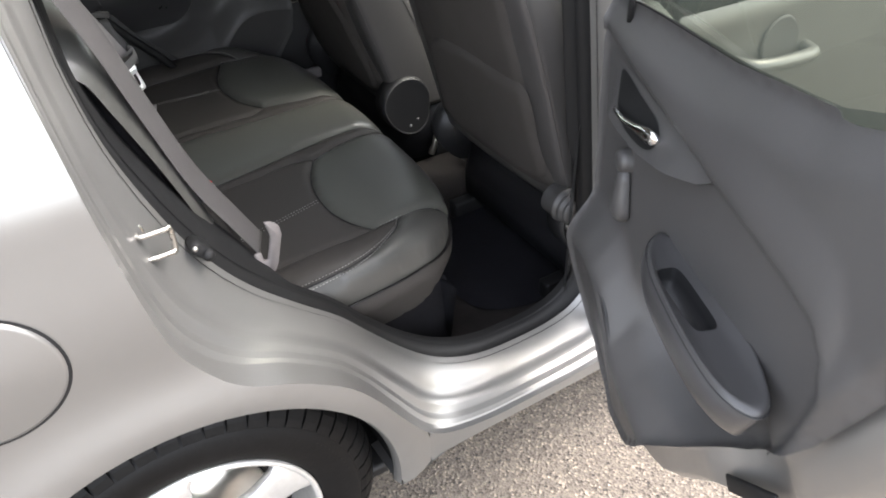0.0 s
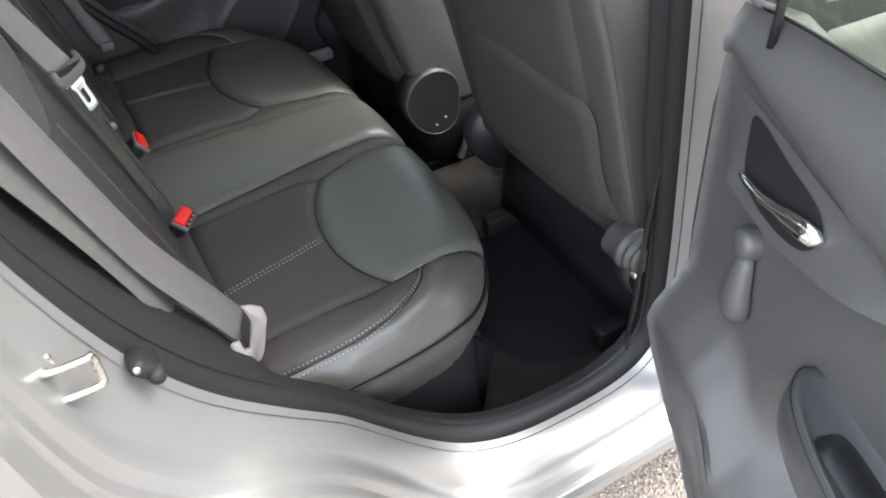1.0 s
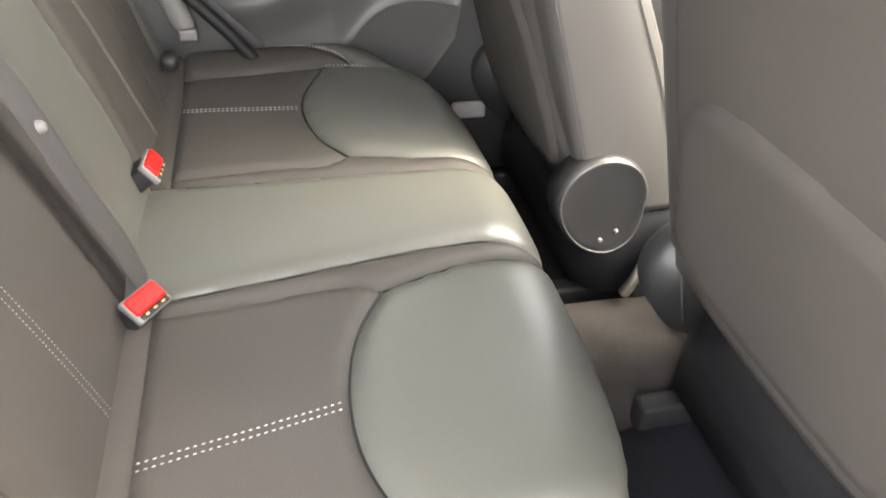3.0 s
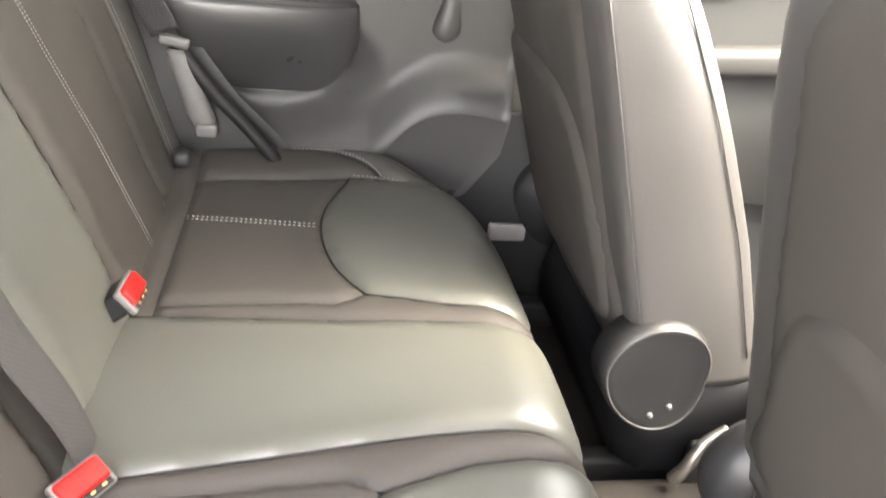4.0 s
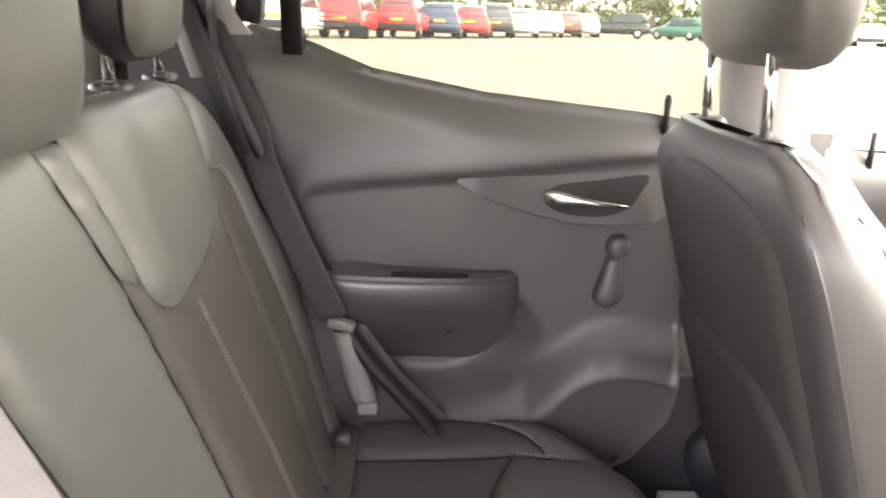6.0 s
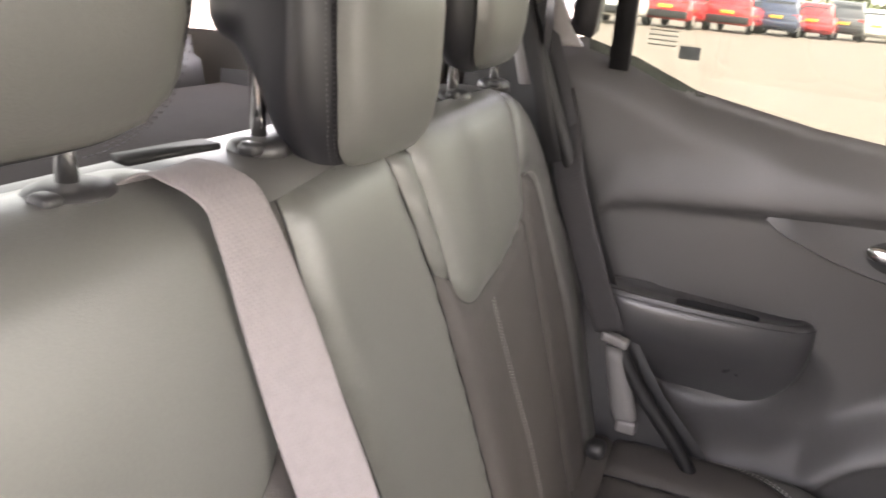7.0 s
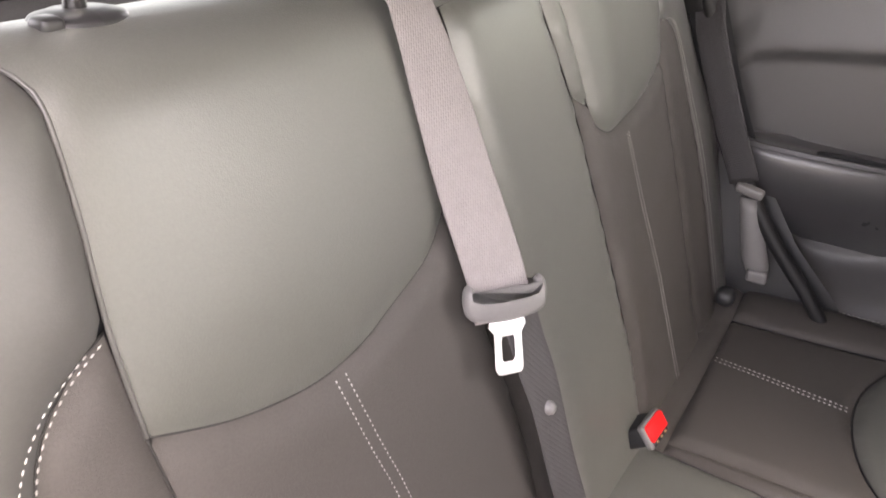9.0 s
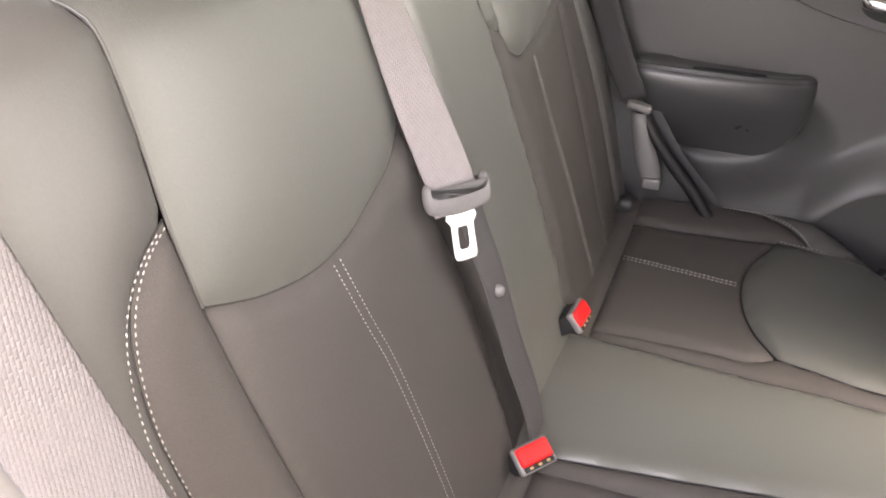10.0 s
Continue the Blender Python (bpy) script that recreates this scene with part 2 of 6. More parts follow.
def rbox(cx, cy, cz, sx, sy, sz, bev=0.01, seg=3, m=None):
    bm = bmesh.new()
    bmesh.ops.create_cube(bm, size=1, matrix=Matrix.Diagonal((sx, sy, sz, 1)))
    bmesh.ops.bevel(bm, geom=bm.edges[:], offset=min(bev, 0.49 * min(sx, sy, sz)), segments=seg, profile=0.5, affect="EDGES")
    bmesh.ops.transform(bm, matrix=Matrix.Translation((cx, cy, cz)) @ (m or Matrix.Identity(4)), verts=bm.verts[:])
    return bm


def rbox_data(*a, **k):
    """The same rounded box as vertices and faces."""
    bm = rbox(*a, **k)
    bm.verts.index_update()
    dat = [tuple(v.co) for v in bm.verts], [tuple(v.index for v in f.verts) for f in bm.faces]
    bm.free()
    return dat


def turned(profile, n=48, axis="y", centre=(0, 0, 0)):
    """Lathe of (radius, along) pairs."""
    rings = []
    for k in range(n):
        a = 2 * math.pi * k / n
        ring = []
        for r, h in profile:
            c, s = r * math.cos(a), r * math.sin(a)
            q = (c, h, s) if axis == "y" else (c, s, h) if axis == "z" else (h, c, s)
            ring.append(tuple(q[i] + centre[i] for i in range(3)))
        rings.append(ring)
    return loft(rings + rings[:1], False, False, closed=False)


def inside(poly, pts):
    x, y = pts[:, 0], pts[:, 1]
    c = np.zeros(len(pts), bool)
    q = np.roll(poly, 1, axis=0)
    for (xi, yi), (xj, yj) in zip(poly, q):
        if yi != yj:
            c ^= ((yi > y) != (yj > y)) & (x < (xj - xi) * (y - yi) / (yj - yi) + xi)
    return c


def edge_distance(poly, pts):
    d = np.full(len(pts), 1e9)
    for a, b in zip(poly, np.roll(poly, -1, axis=0)):
        ab = b - a
        t = np.clip(((pts - a) @ ab) / max(ab @ ab, 1e-12), 0, 1)
        d = np.minimum(d, np.linalg.norm(pts - a - t[:, None] * ab, axis=1))
    return d


def panel(outline, surf, puff=0.008, seam=0.004, w=0.02, step=0.012):
    """A stuffed piece of cover: the outline is sunk into a seam, the middle stands proud of surf(u, v)."""
    p = np.array(outline, float)
    per = np.linalg.norm(p - np.roll(p, -1, axis=0), axis=1).sum()
    p = resample(p, max(int(per / step), 12))
    lo, hi = p.min(0), p.max(0)
    g = np.stack(np.meshgrid(np.arange(lo[0], hi[0], step), np.arange(lo[1], hi[1], step * 0.9)), -1)
    g[1::2, :, 0] += step / 2
    g = g.reshape(-1, 2)
    g = g[inside(p, g)]
    if len(g):
        g = g[edge_distance(p, g) > 0.4 * step]
    pts = np.vstack([p, g])
    res = delaunay_2d_cdt([Vector(q) for q in pts.tolist()], [], [list(range(len(p)))], 1, 1e-6)
    vs = np.array([tuple(q) for q in res[0]])
    d = edge_distance(p, vs)
    s = np.clip(d / w, 0, 1)
    h = -seam + (seam + puff) * np.sqrt(np.maximum(1 - (1 - s) ** 2, 0))
    out = []
    for (u, v), k in zip(vs, h):
        q = surf(u, v)
        e = 0.002
        n = (surf(u + e, v) - surf(u - e, v)).cross(surf(u, v + e) - surf(u, v - e)).normalized()
        out.append(tuple(q + n * float(k)))
    return out, [tuple(f) for f in res[2]]


def on(surf, path, lift=0.0):
    """Points of surf under a path of (u, v), lifted off it."""
    out = []
    for u, v in path:
        e = 0.002
        n = (surf(u + e, v) - surf(u - e, v)).cross(surf(u, v + e) - surf(u, v - e)).normalized()
        out.append(surf(u, v) + n * lift)
    return out


def stitches(path, length=0.0042, gap=0.0022, r=0.0008):
    """A row of thread stitches along a line of points."""
    p = np.array([tuple(q) for q in path], float)
    total = np.linalg.norm(np.diff(p, axis=0), axis=1).sum()
    n = max(int(total / (length + gap)), 1)
    q = resample(p, 2 * n + 1, False)
    v, f = [], []
    for i in range(n):
        a, b = Vector(q[2 * i]), Vector(q[2 * i + 1])
        d = (b - a).normalized()
        x = d.orthogonal().normalized()
        y = d.cross(x)
        o = len(v)
        for c, s in ((a, 0.5), ((a + b) / 2, 1.0), (b, 0.5)):
            v += [c + (x * math.cos(k * math.pi / 2) + y * math.sin(k * math.pi / 2)) * r * s for k in range(4)]
        for ring in (0, 1):
            f += [(o + 4 * ring + k, o + 4 * ring + (k + 1) % 4, o + 4 * ring + 4 + (k + 1) % 4, o + 4 * ring + 4 + k) for k in range(4)]
    return v, f


def mirror(data, yc=0.8):
    return [(v[0], 2 * yc - v[1], v[2]) for v in data[0]], [tuple(reversed(f)) for f in data[1]]


def strip(path, width_dir, width, thick):
    """A band (webbing) along points, with a flat oval section."""
    p = [Vector(q) for q in path]
    rings = []
    for i, q in enumerate(p):
        d = (p[min(i + 1, len(p) - 1)] - p[max(i - 1, 0)]).normalized()
        w = Vector(width_dir[i] if isinstance(width_dir, list) else width_dir)
        w = (w - d * w.dot(d)).normalized()
        n = d.cross(w)
        h = width / 2
        rings.append([q + w * a * h + n * b * thick / 2 for a, b in ((-1, 0), (-0.94, 1), (-0.5, 1.15), (0, 1.15), (0.5, 1.15), (0.94, 1), (1, 0), (0.94, -1), (0, -1), (-0.94, -1))])
    return loft(rings)


def plate(outline, place_, thick, bev=0.0015, n=60):
    """A flat piece cut to an outline, its edges eased; place_ turns (a, b, depth) into a point."""
    p = resample(outline, n)
    tg = np.roll(p, -1, 0) - np.roll(p, 1, 0)
    nr = np.stack([tg[:, 1], -tg[:, 0]], 1) / np.linalg.norm(tg, axis=1)[:, None]
    area = float((p[:, 0] * np.roll(p[:, 1], -1) - np.roll(p[:, 0], -1) * p[:, 1]).sum())
    nr = nr if area > 0 else -nr
    return loft([[tuple(place_(q[0], q[1], d)) for q in p - nr * i] for d, i in ((-thick / 2, bev), (-thick / 2 + bev, 0.0), (thick / 2 - bev, 0.0), (thick / 2, bev))])


# ---------------------------------------------------------------- ground
ground_v, ground_f = [], []
GX = [-600, -120, -30, -8, -3, 0, 1, 3, 8, 30, 120, 600]
GY = [-600, -120, -30, -8, -3, 0, 3, 4, 7, 10, 13, 16, 19, 22, 26, 35, 60, 120, 600]
for yy in GY:
    for xx in GX:
        ground_v.append((xx, yy, 0.32 * smoothstep(yy, 4.0, 26.0)))
for j in range(len(GY) - 1):
    for i in range(11):
        a = j * 12 + i
        ground_f.append((a, a + 1, a + 13, a + 12))
tagged(part("ground", (ground_v, ground_f), M_ASPHALT), "pale worn asphalt of an open car park", "ground", kind="structure")

# ---------------------------------------------------------------- rear bench: cushion
YC = 0.80
# plan of the cushion: straight sides, a wide rounded nose
SIDE = curve([(-0.06, 0.243), (0.10, 0.243), (0.25, 0.243), (0.36, 0.246), (0.42, 0.254), (0.47, 0.274), (0.516, 0.312), (0.550, 0.362), (0.575, 0.432), (0.588, 0.53), (0.592, 0.65), (0.592, 0.80)], 6)
NEAR = [(a, b) for a, b in SIDE if a > 0.05]
PLAN = np.array(SIDE + [(a, 2 * YC - b) for a, b in SIDE[::-1][1:]])
PLAN_A, PLAN_D = PLAN[:-1], np.diff(PLAN, axis=0)
PLAN_L = (PLAN_D ** 2).sum(1)


def cushion(x, y):
    """The cover as a sheet laid over the cushion: (x, y) lies flat on top, and what reaches past the plan hangs down its side."""
    p = np.array((x, y))
    t = np.clip(((p - PLAN_A) * PLAN_D).sum(1) / PLAN_L, 0, 1)
    q = PLAN_A + t[:, None] * PLAN_D
    d = np.hypot(*(q - p).T)
    k = int(np.argmin(d))
    dist, foot, way = float(d[k]), q[k], PLAN_D[k]
    inward = np.array((-way[1], way[0])) / math.sqrt(PLAN_L[k])
    outside = float((p - foot) @ inward) < 0
    dy = abs(y - YC)
    top = float(np.interp(x, [0.0, 0.06, 0.10, 0.20, 0.32, 0.44, 0.52, 0.60], [0.49, 0.508, 0.525, 0.532, 0.538, 0.546, 0.547, 0.544]))
    top += 0.006 * math.exp(-(dy / 0.08) ** 2) + 0.019 * smoothstep(dy, 0.42, 0.52) * (1 - smoothstep(x, 0.40, 0.54))
    wide = 0.036 + 0.042 * smoothstep(x, 0.32, 0.52)
    if outside:
        tuck = min(0.07, 0.38 * max(0.0, dist - 0.03))
        foot = foot + inward * tuck
        return Vector((foot[0], foot[1], top - 0.07 - dist))
    r = 1 - min(dist / wide, 1.0)
    return Vector((x, y, top - 0.07 * (1 - math.sqrt(max(0.0, 1 - r * r)))))


PAD_ARC = curve([(0.377, 0.346), (0.348, 0.406), (0.335, 0.463), (0.337, 0.53), (0.354, 0.596), (0.386, 0.652)], 6)
PAD_IN = [(0.386, 0.652), (0.47, 0.676), (0.55, 0.684), (0.592, 0.686)]
CREASE = [(0.152, 0.347), (0.264, 0.349), (0.377, 0.346)]
PAD_LOW = [(0.377, 0.346), (0.426, 0.353), (0.517, 0.360), (0.5505, 0.363)]
OUT_ST = curve([(0.06, 0.263), (0.152, 0.263), (0.224, 0.263), (0.294, 0.267), (0.349, 0.279), (0.394, 0.306), (0.418, 0.334), (0.426, 0.353)], 5)
SEAM = [(a, b) for a, b in NEAR if b < 0.361] + [(0.5505, 0.363)]
NOSE_PAD = [(a, b) for a, b in NEAR if 0.37 < b < 0.684]
HANG = 0.19


def hung(line, e):
    """A line of the plan pushed out by e."""
    p = np.array(line, float)
    g = np.gradient(p, axis=0)
    g /= np.linalg.norm(g, axis=1)[:, None]
    return [(float(a + gy * e), float(b - gx * e)) for (a, b), (gx, gy) in zip(p, g)]


SEAT_PANELS = {
    "pad": (PAD_ARC + PAD_IN[1:] + NOSE_PAD[::-1] + PAD_LOW[::-1][:-1], "M_PAD", 0.008),
    "insert": ([(0.152, 0.662)] + CREASE[:-1] + PAD_ARC + [(0.354, 0.668), (0.244, 0.664)], "M_INSERT", 0.005),
    "outer_strip": (CREASE + [(0.426, 0.353)] + OUT_ST[::-1][1:-5], "M_INSERT", 0.005),
    "inner_strip": ([(0.152, 0.662), (0.244, 0.664), (0.354, 0.668)] + PAD_IN + [(0.592, 0.712), (0.5, 0.716), (0.38, 0.708), (0.25, 0.694), (0.152, 0.684)], "M_INSERT", 0.004),
    "rear_strip": ([(0.055, 0.68), (0.055, 0.263), (0.152, 0.263), (0.152, 0.684)], "M_INSERT", 0.003),
    "outer_bolster": (SEAM + PAD_LOW[::-1][1:-1] + OUT_ST[::-1][1:], "M_BOLSTER", 0.007),
}
bench = thing("rear_bench_cushion", "grey leather rear bench cushion with perforated inserts and pale stitching", "car seat")
MATS = {"M_PAD": M_PAD, "M_INSERT": M_INSERT, "M_BOLSTER": M_BOLSTER}
for nm, (outl, mt, puff) in SEAT_PANELS.items():
    d = panel(outl, cushion, puff, 0.004, 0.03 if nm in ("pad", "outer_bolster") else 0.018, 0.010)
    part(nm, d, MATS[mt], bench)
    part(nm, mirror(d), MATS[mt], bench)
over = lambda line: [(a, 1.6 - b) for a, b in line]
ALL = NEAR + over(NEAR)[::-1][1:]
# skirt takes the darker insert leather for the shadow below the nose
part("front_skirt", panel(ALL + hung(ALL, HANG)[::-1], cushion, 0.002, 0.002, 0.018, 0.012), M_INSERT, bench, "skirt round the cushion's nose and sides, darker for shadow")
CEN_R = [(0.06, 0.676), (0.152, 0.684), (0.25, 0.694), (0.38, 0.708), (0.5, 0.716), (0.592, 0.712), (0.63, 0.712)]
CEN = CEN_R + [(a, 1.6 - b) for a, b in CEN_R[::-1]]
part("centre_panel", panel(CEN, cushion, 0.0065, 0.003, 0.03, 0.010), M_PAD, bench, "raised plain leather centre panel")
# foam block under the cover
blk = [[tuple(cushion(x, y) + Vector((-0.012, 0, -0.016))) for x in np.linspace(0.05, 0.585, 20)] + [(0.50, y, 0.40), (0.48, y, 0.25), (0.02, y, 0.25), (0.02, y, 0.45)] for y in np.linspace(0.262, 1.338, 34)]
part("base", loft(blk), M_BLACKMAT, bench)
for line in (PAD_ARC, CEN_R, PAD_IN, OUT_ST, CREASE, PAD_LOW):
    d = tube(on(cushion, resample(line, 40, False).tolist(), -0.0024), 0.0013, 6)
    part("seam", d, M_DARK, bench)
    part("seam", mirror(d), M_DARK, bench)
# piping round the nose and pale thread
PIPE = on(cushion, ALL, 0.001)
part("piping", tube(PIPE, 0.0016, 6), M_DARK, bench)
for flip in (False, True):
    def both(dat):
        return mirror(dat) if flip else dat
    rows = []
    for o in (-0.004, 0.004):
        rows.append(stitches(on(cushion, curve([(0.158, 0.467 + o), (0.244, 0.481 + o), (0.330, 0.496 + o)], 8), 0.0062)))
        rows.append(stitches(on(cushion, [(a + o * 0.5, b + o) for a, b in OUT_ST[6:]], 0.0028)))
    rows.append(stitches(on(cushion, [(0.382, 0.3445), (0.434, 0.3515), (0.515, 0.3575)], 0.0022)))
    part("stitching", both(merge(*rows)), M_THREAD, bench, "pale double thread rows")["kind"] = "stuff"
    part("crease_piping", both(tube(on(cushion, [(0.378, 0.3455), (0.434, 0.3535), (0.517, 0.3595)], 0.0005), 0.0018, 6)), M_BOLSTER, bench)

# ---------------------------------------------------------------- rear bench: backrests
BK = np.array(curve([(0.14, 0.44), (0.131, 0.50), (0.05, 0.80), (0.015, 0.93), (-0.012, 1.02), (-0.026, 1.049), (-0.052, 1.062), (-0.09, 1.063), (-0.125, 1.055), (-0.15, 1.03), (-0.155, 0.95)], 10))
BK_V = 0.44 + np.r_[0, np.cumsum(np.linalg.norm(np.diff(BK, axis=0), axis=1))]


def vz(z):
    """Length along the backrest's face for a height."""
    k = int(np.argmax(BK[:, 1]))
    return float(np.interp(z, BK[:k, 1], BK_V[:k]))


def back(y, v):
    x, z = float(np.interp(v, BK_V, BK[:, 0])), float(np.interp(v, BK_V, BK[:, 1]))
    off = 0.004 * math.exp(-((y - 0.27) / 0.06) ** 2) - 0.010 * smoothstep(y, 0.92, 1.02) + 0.008 * math.exp(-((y - 1.30) / 0.05) ** 2)
    off -= 0.02 * smoothstep(y, 1.34, 1.42) + 0.02 * smoothstep(-y, -0.24, -0.16)
    low = 0.11 * smoothstep(y, 1.12, 1.36) ** 2 * smoothstep(v, 0.75, 1.1) + 0.05 * smoothstep(-y, -0.33, -0.2) ** 2 * smoothstep(v, 0.75, 1.1)
    return Vector((x + off * smoothstep(v, 0.45, 0.6), y, z - low))


def bz(pts):
    return [(y, vz(z)) for y, z in pts]


TOP = vz(1.06)
BACKV = BK_V[-1] - 0.01
R_SIDE = [(0.370, 1.045), (0.366, 1.0), (0.360, 0.95), (0.359, 0.899)]
R_SIDE2 = [(0.359, 0.899), (0.364, 0.842), (0.376, 0.747), (0.392, 0.64), (0.40, 0.50)]
R_ARC = curve([(0.359, 0.899), (0.407, 0.879), (0.461, 0.867), (0.505, 0.868), (0.545, 0.878), (0.591, 0.892), (0.620, 0.915)], 6)
R_IN = [(0.620, 0.915), (0.626, 0.95), (0.628, 0.99), (0.628, 1.045)]
CH_L = [(0.620, 0.915), (0.64, 0.84), (0.66, 0.76), (0.675, 0.68), (0.68, 0.50)]
BOL = curve([(0.358, 0.952), (0.330, 0.938), (0.310, 0.915), (0.299, 0.875), (0.299, 0.83), (0.305, 0.76), (0.315, 0.66), (0.32, 0.5)], 6)
SPLIT = [(0.815, 1.055), (0.838, 0.99), (0.857, 0.94), (0.893, 0.80), (0.925, 0.64), (0.93, 0.50)]
CH_R = [(0.672, 1.045), (0.676, 0.99), (0.690, 0.92), (0.712, 0.84), (0.735, 0.74), (0.75, 0.62), (0.755, 0.50)]
back60 = thing("rear_seat_back_wide", "wide grey leather rear backrest with curved pad and white stitching", "car seat")
back40 = thing("rear_seat_back_narrow", "narrow grey leather rear backrest beside the closed door", "car seat")


def bpanel(nm, pts, mat, par, puff=0.007, w=0.022, label="", top=(), seam=0.0022):
    """pts: (y, height); top: (y, length) added at the roll."""
    return part(nm, panel(list(top) + bz(pts), back, puff, seam, w, 0.011), mat, par, label)


bpanel("main_pad", R_SIDE + R_ARC[1:-1] + R_IN, M_PAD, back60, 0.006, 0.075, seam=0.0015, top=[(0.628, TOP + 0.012), (0.615, TOP + 0.05), (0.36, TOP + 0.05), (0.362, TOP + 0.012)])
bpanel("lower_insert", R_ARC[::-1] + R_SIDE2[1:] + CH_L[::-1][:-1], M_INSERT, back60, 0.006)
bpanel("side_insert", [(0.359, 0.899), (0.358, 0.952)] + BOL[1:] + R_SIDE2[::-1][:-1], M_INSERT, back60, 0.005)
bpanel("outer_bolster", [(0.215, 1.0), (0.226, 0.8), (0.236, 0.50)] + BOL[::-1] + [(0.366, 1.0), (0.370, 1.045)], M_BOLSTER, back60, 0.010, 0.04, top=[(0.362, TOP + 0.012), (0.215, TOP + 0.012)])
bpanel("belt_channel", CH_L[::-1] + R_IN + CH_R, M_INSERT, back60, 0.001, 0.01, top=(), seam=0.003)
bpanel("centre_panel", CH_R[::-1] + SPLIT, M_PAD, back60, 0.007, 0.035)
topo = [(0.20, TOP + 0.012), (0.362, TOP + 0.012), (0.36, TOP + 0.05), (0.615, TOP + 0.05), (0.628, TOP + 0.012), (0.628, vz(1.045)), (0.672, vz(1.045)), (0.815, vz(1.055)), (0.815, BACKV), (0.2, BACKV)]
part("top_cover", panel(topo, back, 0.0, 0.0015, 0.012, 0.012), M_BOLSTER, back60)
L_IN = [(0.868, 1.02), (0.888, 0.95), (0.893, 0.925)]
L_ARC = curve([(0.893, 0.925), (0.901, 0.909), (0.918, 0.896), (0.945, 0.887), (0.98, 0.884), (1.02, 0.885), (1.06, 0.891), (1.10, 0.902), (1.13, 0.915), (1.148, 0.925)], 5)
L_OUT = [(1.148, 0.925), (1.152, 0.948), (1.158, 0.966), (1.165, 1.0), (1.165, 1.03)]
bpanel("main_pad", [(0.862, 1.045)] + L_IN + L_ARC[1:] + L_OUT[1:], M_PAD, back40, 0.009, 0.05, top=[(1.165, TOP + 0.012), (0.855, TOP + 0.012)])
bpanel("inner_bolster", [(0.868, 1.02), (0.862, 1.045), (0.82, 1.05)] + [(y + 0.006, z) for y, z in SPLIT[1:3]] + [(0.893, 0.925), (0.888, 0.95)], M_PAD, back40, 0.005, 0.02, seam=0.0025)
LST = [(0.99, 0.873), (1.02, 0.78), (1.05, 0.68), (1.07, 0.52)]
L_S2 = [(1.148, 0.925), (1.158, 0.86), (1.175, 0.74), (1.185, 0.62), (1.19, 0.50)]
bpanel("lower_insert", [(y + 0.006, z) for y, z in SPLIT[2:]] + L_S2[::-1] + L_ARC[::-1][1:], M_INSERT, back40, 0.006)
LB = curve([(1.158, 0.966), (1.198, 0.968), (1.224, 0.950), (1.243, 0.89), (1.262, 0.80), (1.275, 0.68), (1.28, 0.5)], 5)
bpanel("side_insert", L_S2[1:] + LB[::-1] + [(1.152, 0.948), (1.148, 0.925)], M_INSERT, back40, 0.005)
bpanel("outer_bolster", [(1.165, 1.03), (1.158, 0.965)] + LB[1:] + [(1.36, 0.5), (1.375, 0.7), (1.38, 0.9)], M_BOLSTER, back40, 0.007, 0.05, seam=0.0012, top=[(1.37, TOP), (1.165, TOP + 0.012)])
part("top_cover", panel([(0.822, vz(1.055)), (0.855, TOP + 0.012), (1.165, TOP + 0.012), (1.37, TOP), (1.38, BACKV), (0.822, BACKV)], back, 0.0, 0.0015, 0.012, 0.012), M_BOLSTER, back40)
for bk, y0, y1 in ((back60, 0.25, 0.817), (back40, 0.825, 1.36)):
    rings = [[tuple(back(y, v) + Vector((-0.012, 0, -0.006))) for v in np.linspace(0.46, BACKV, 30)] + [(-0.14, y, 0.9), (0.0, y, 0.45)] for y in np.linspace(y0, y1, 30)]
    part("core", loft(rings), M_DARK, bk)


def cord(pts, par):
    """Dark thread line sunk where two covers meet."""
    part("seam", tube(on(back, bz(pts), -0.0017), 0.0007, 6), M_SEAM, par)


for line in (R_SIDE2, R_ARC, R_IN, CH_L, CH_R, BOL):
    cord(resample(line, 40, False).tolist(), back60)
for line in (L_IN, L_ARC, L_S2, LB, [(y + 0.003, z) for y, z in SPLIT]):
    cord(resample(line, 40, False).tolist(), back40)

# raised seam between pad and bolster, turning off over the top
ridge = bz(R_SIDE[::-1]) + [(0.369, vz(1.052)), (0.366, vz(1.0575)), (0.360, TOP + 0.005), (0.345, TOP + 0.012), (0.31, TOP + 0.017), (0.24, TOP + 0.020)]
part("seam", tube(on(back, curve(ridge, 5), -0.0009), 0.0013, 6), M_BOLSTER, back60)


def brow(pts, o=0.0, lift=0.006):
    return stitches(on(back, [(y + o, v) for y, v in bz(pts)], lift), 0.0031, 0.0013, 0.00050)


RST = curve([(0.478, 0.864), (0.492, 0.81), (0.506, 0.76), (0.519, 0.68), (0.529, 0.598), (0.535, 0.52)], 5)
part("stitching", merge(brow(RST, -0.0045), brow(RST, 0.0045), brow([(y - 0.0125, z) for y, z in BOL[1:]], 0, 0.008), brow([(y - 0.0040, z) for y, z in BOL[1:]], 0, 0.006)), M_THREAD, back60, "pale double thread rows")["kind"] = "stuff"
part("stitching", merge(brow(LST, -0.004, 0.007), brow(LST, 0.004, 0.007), brow([(y + 0.005, z) for y, z in LB[1:]], 0, 0.005), brow([(y - 0.005, z) for y, z in LB[1:]], 0, 0.005)), M_THREAD, back40, "pale double thread rows")["kind"] = "stuff"


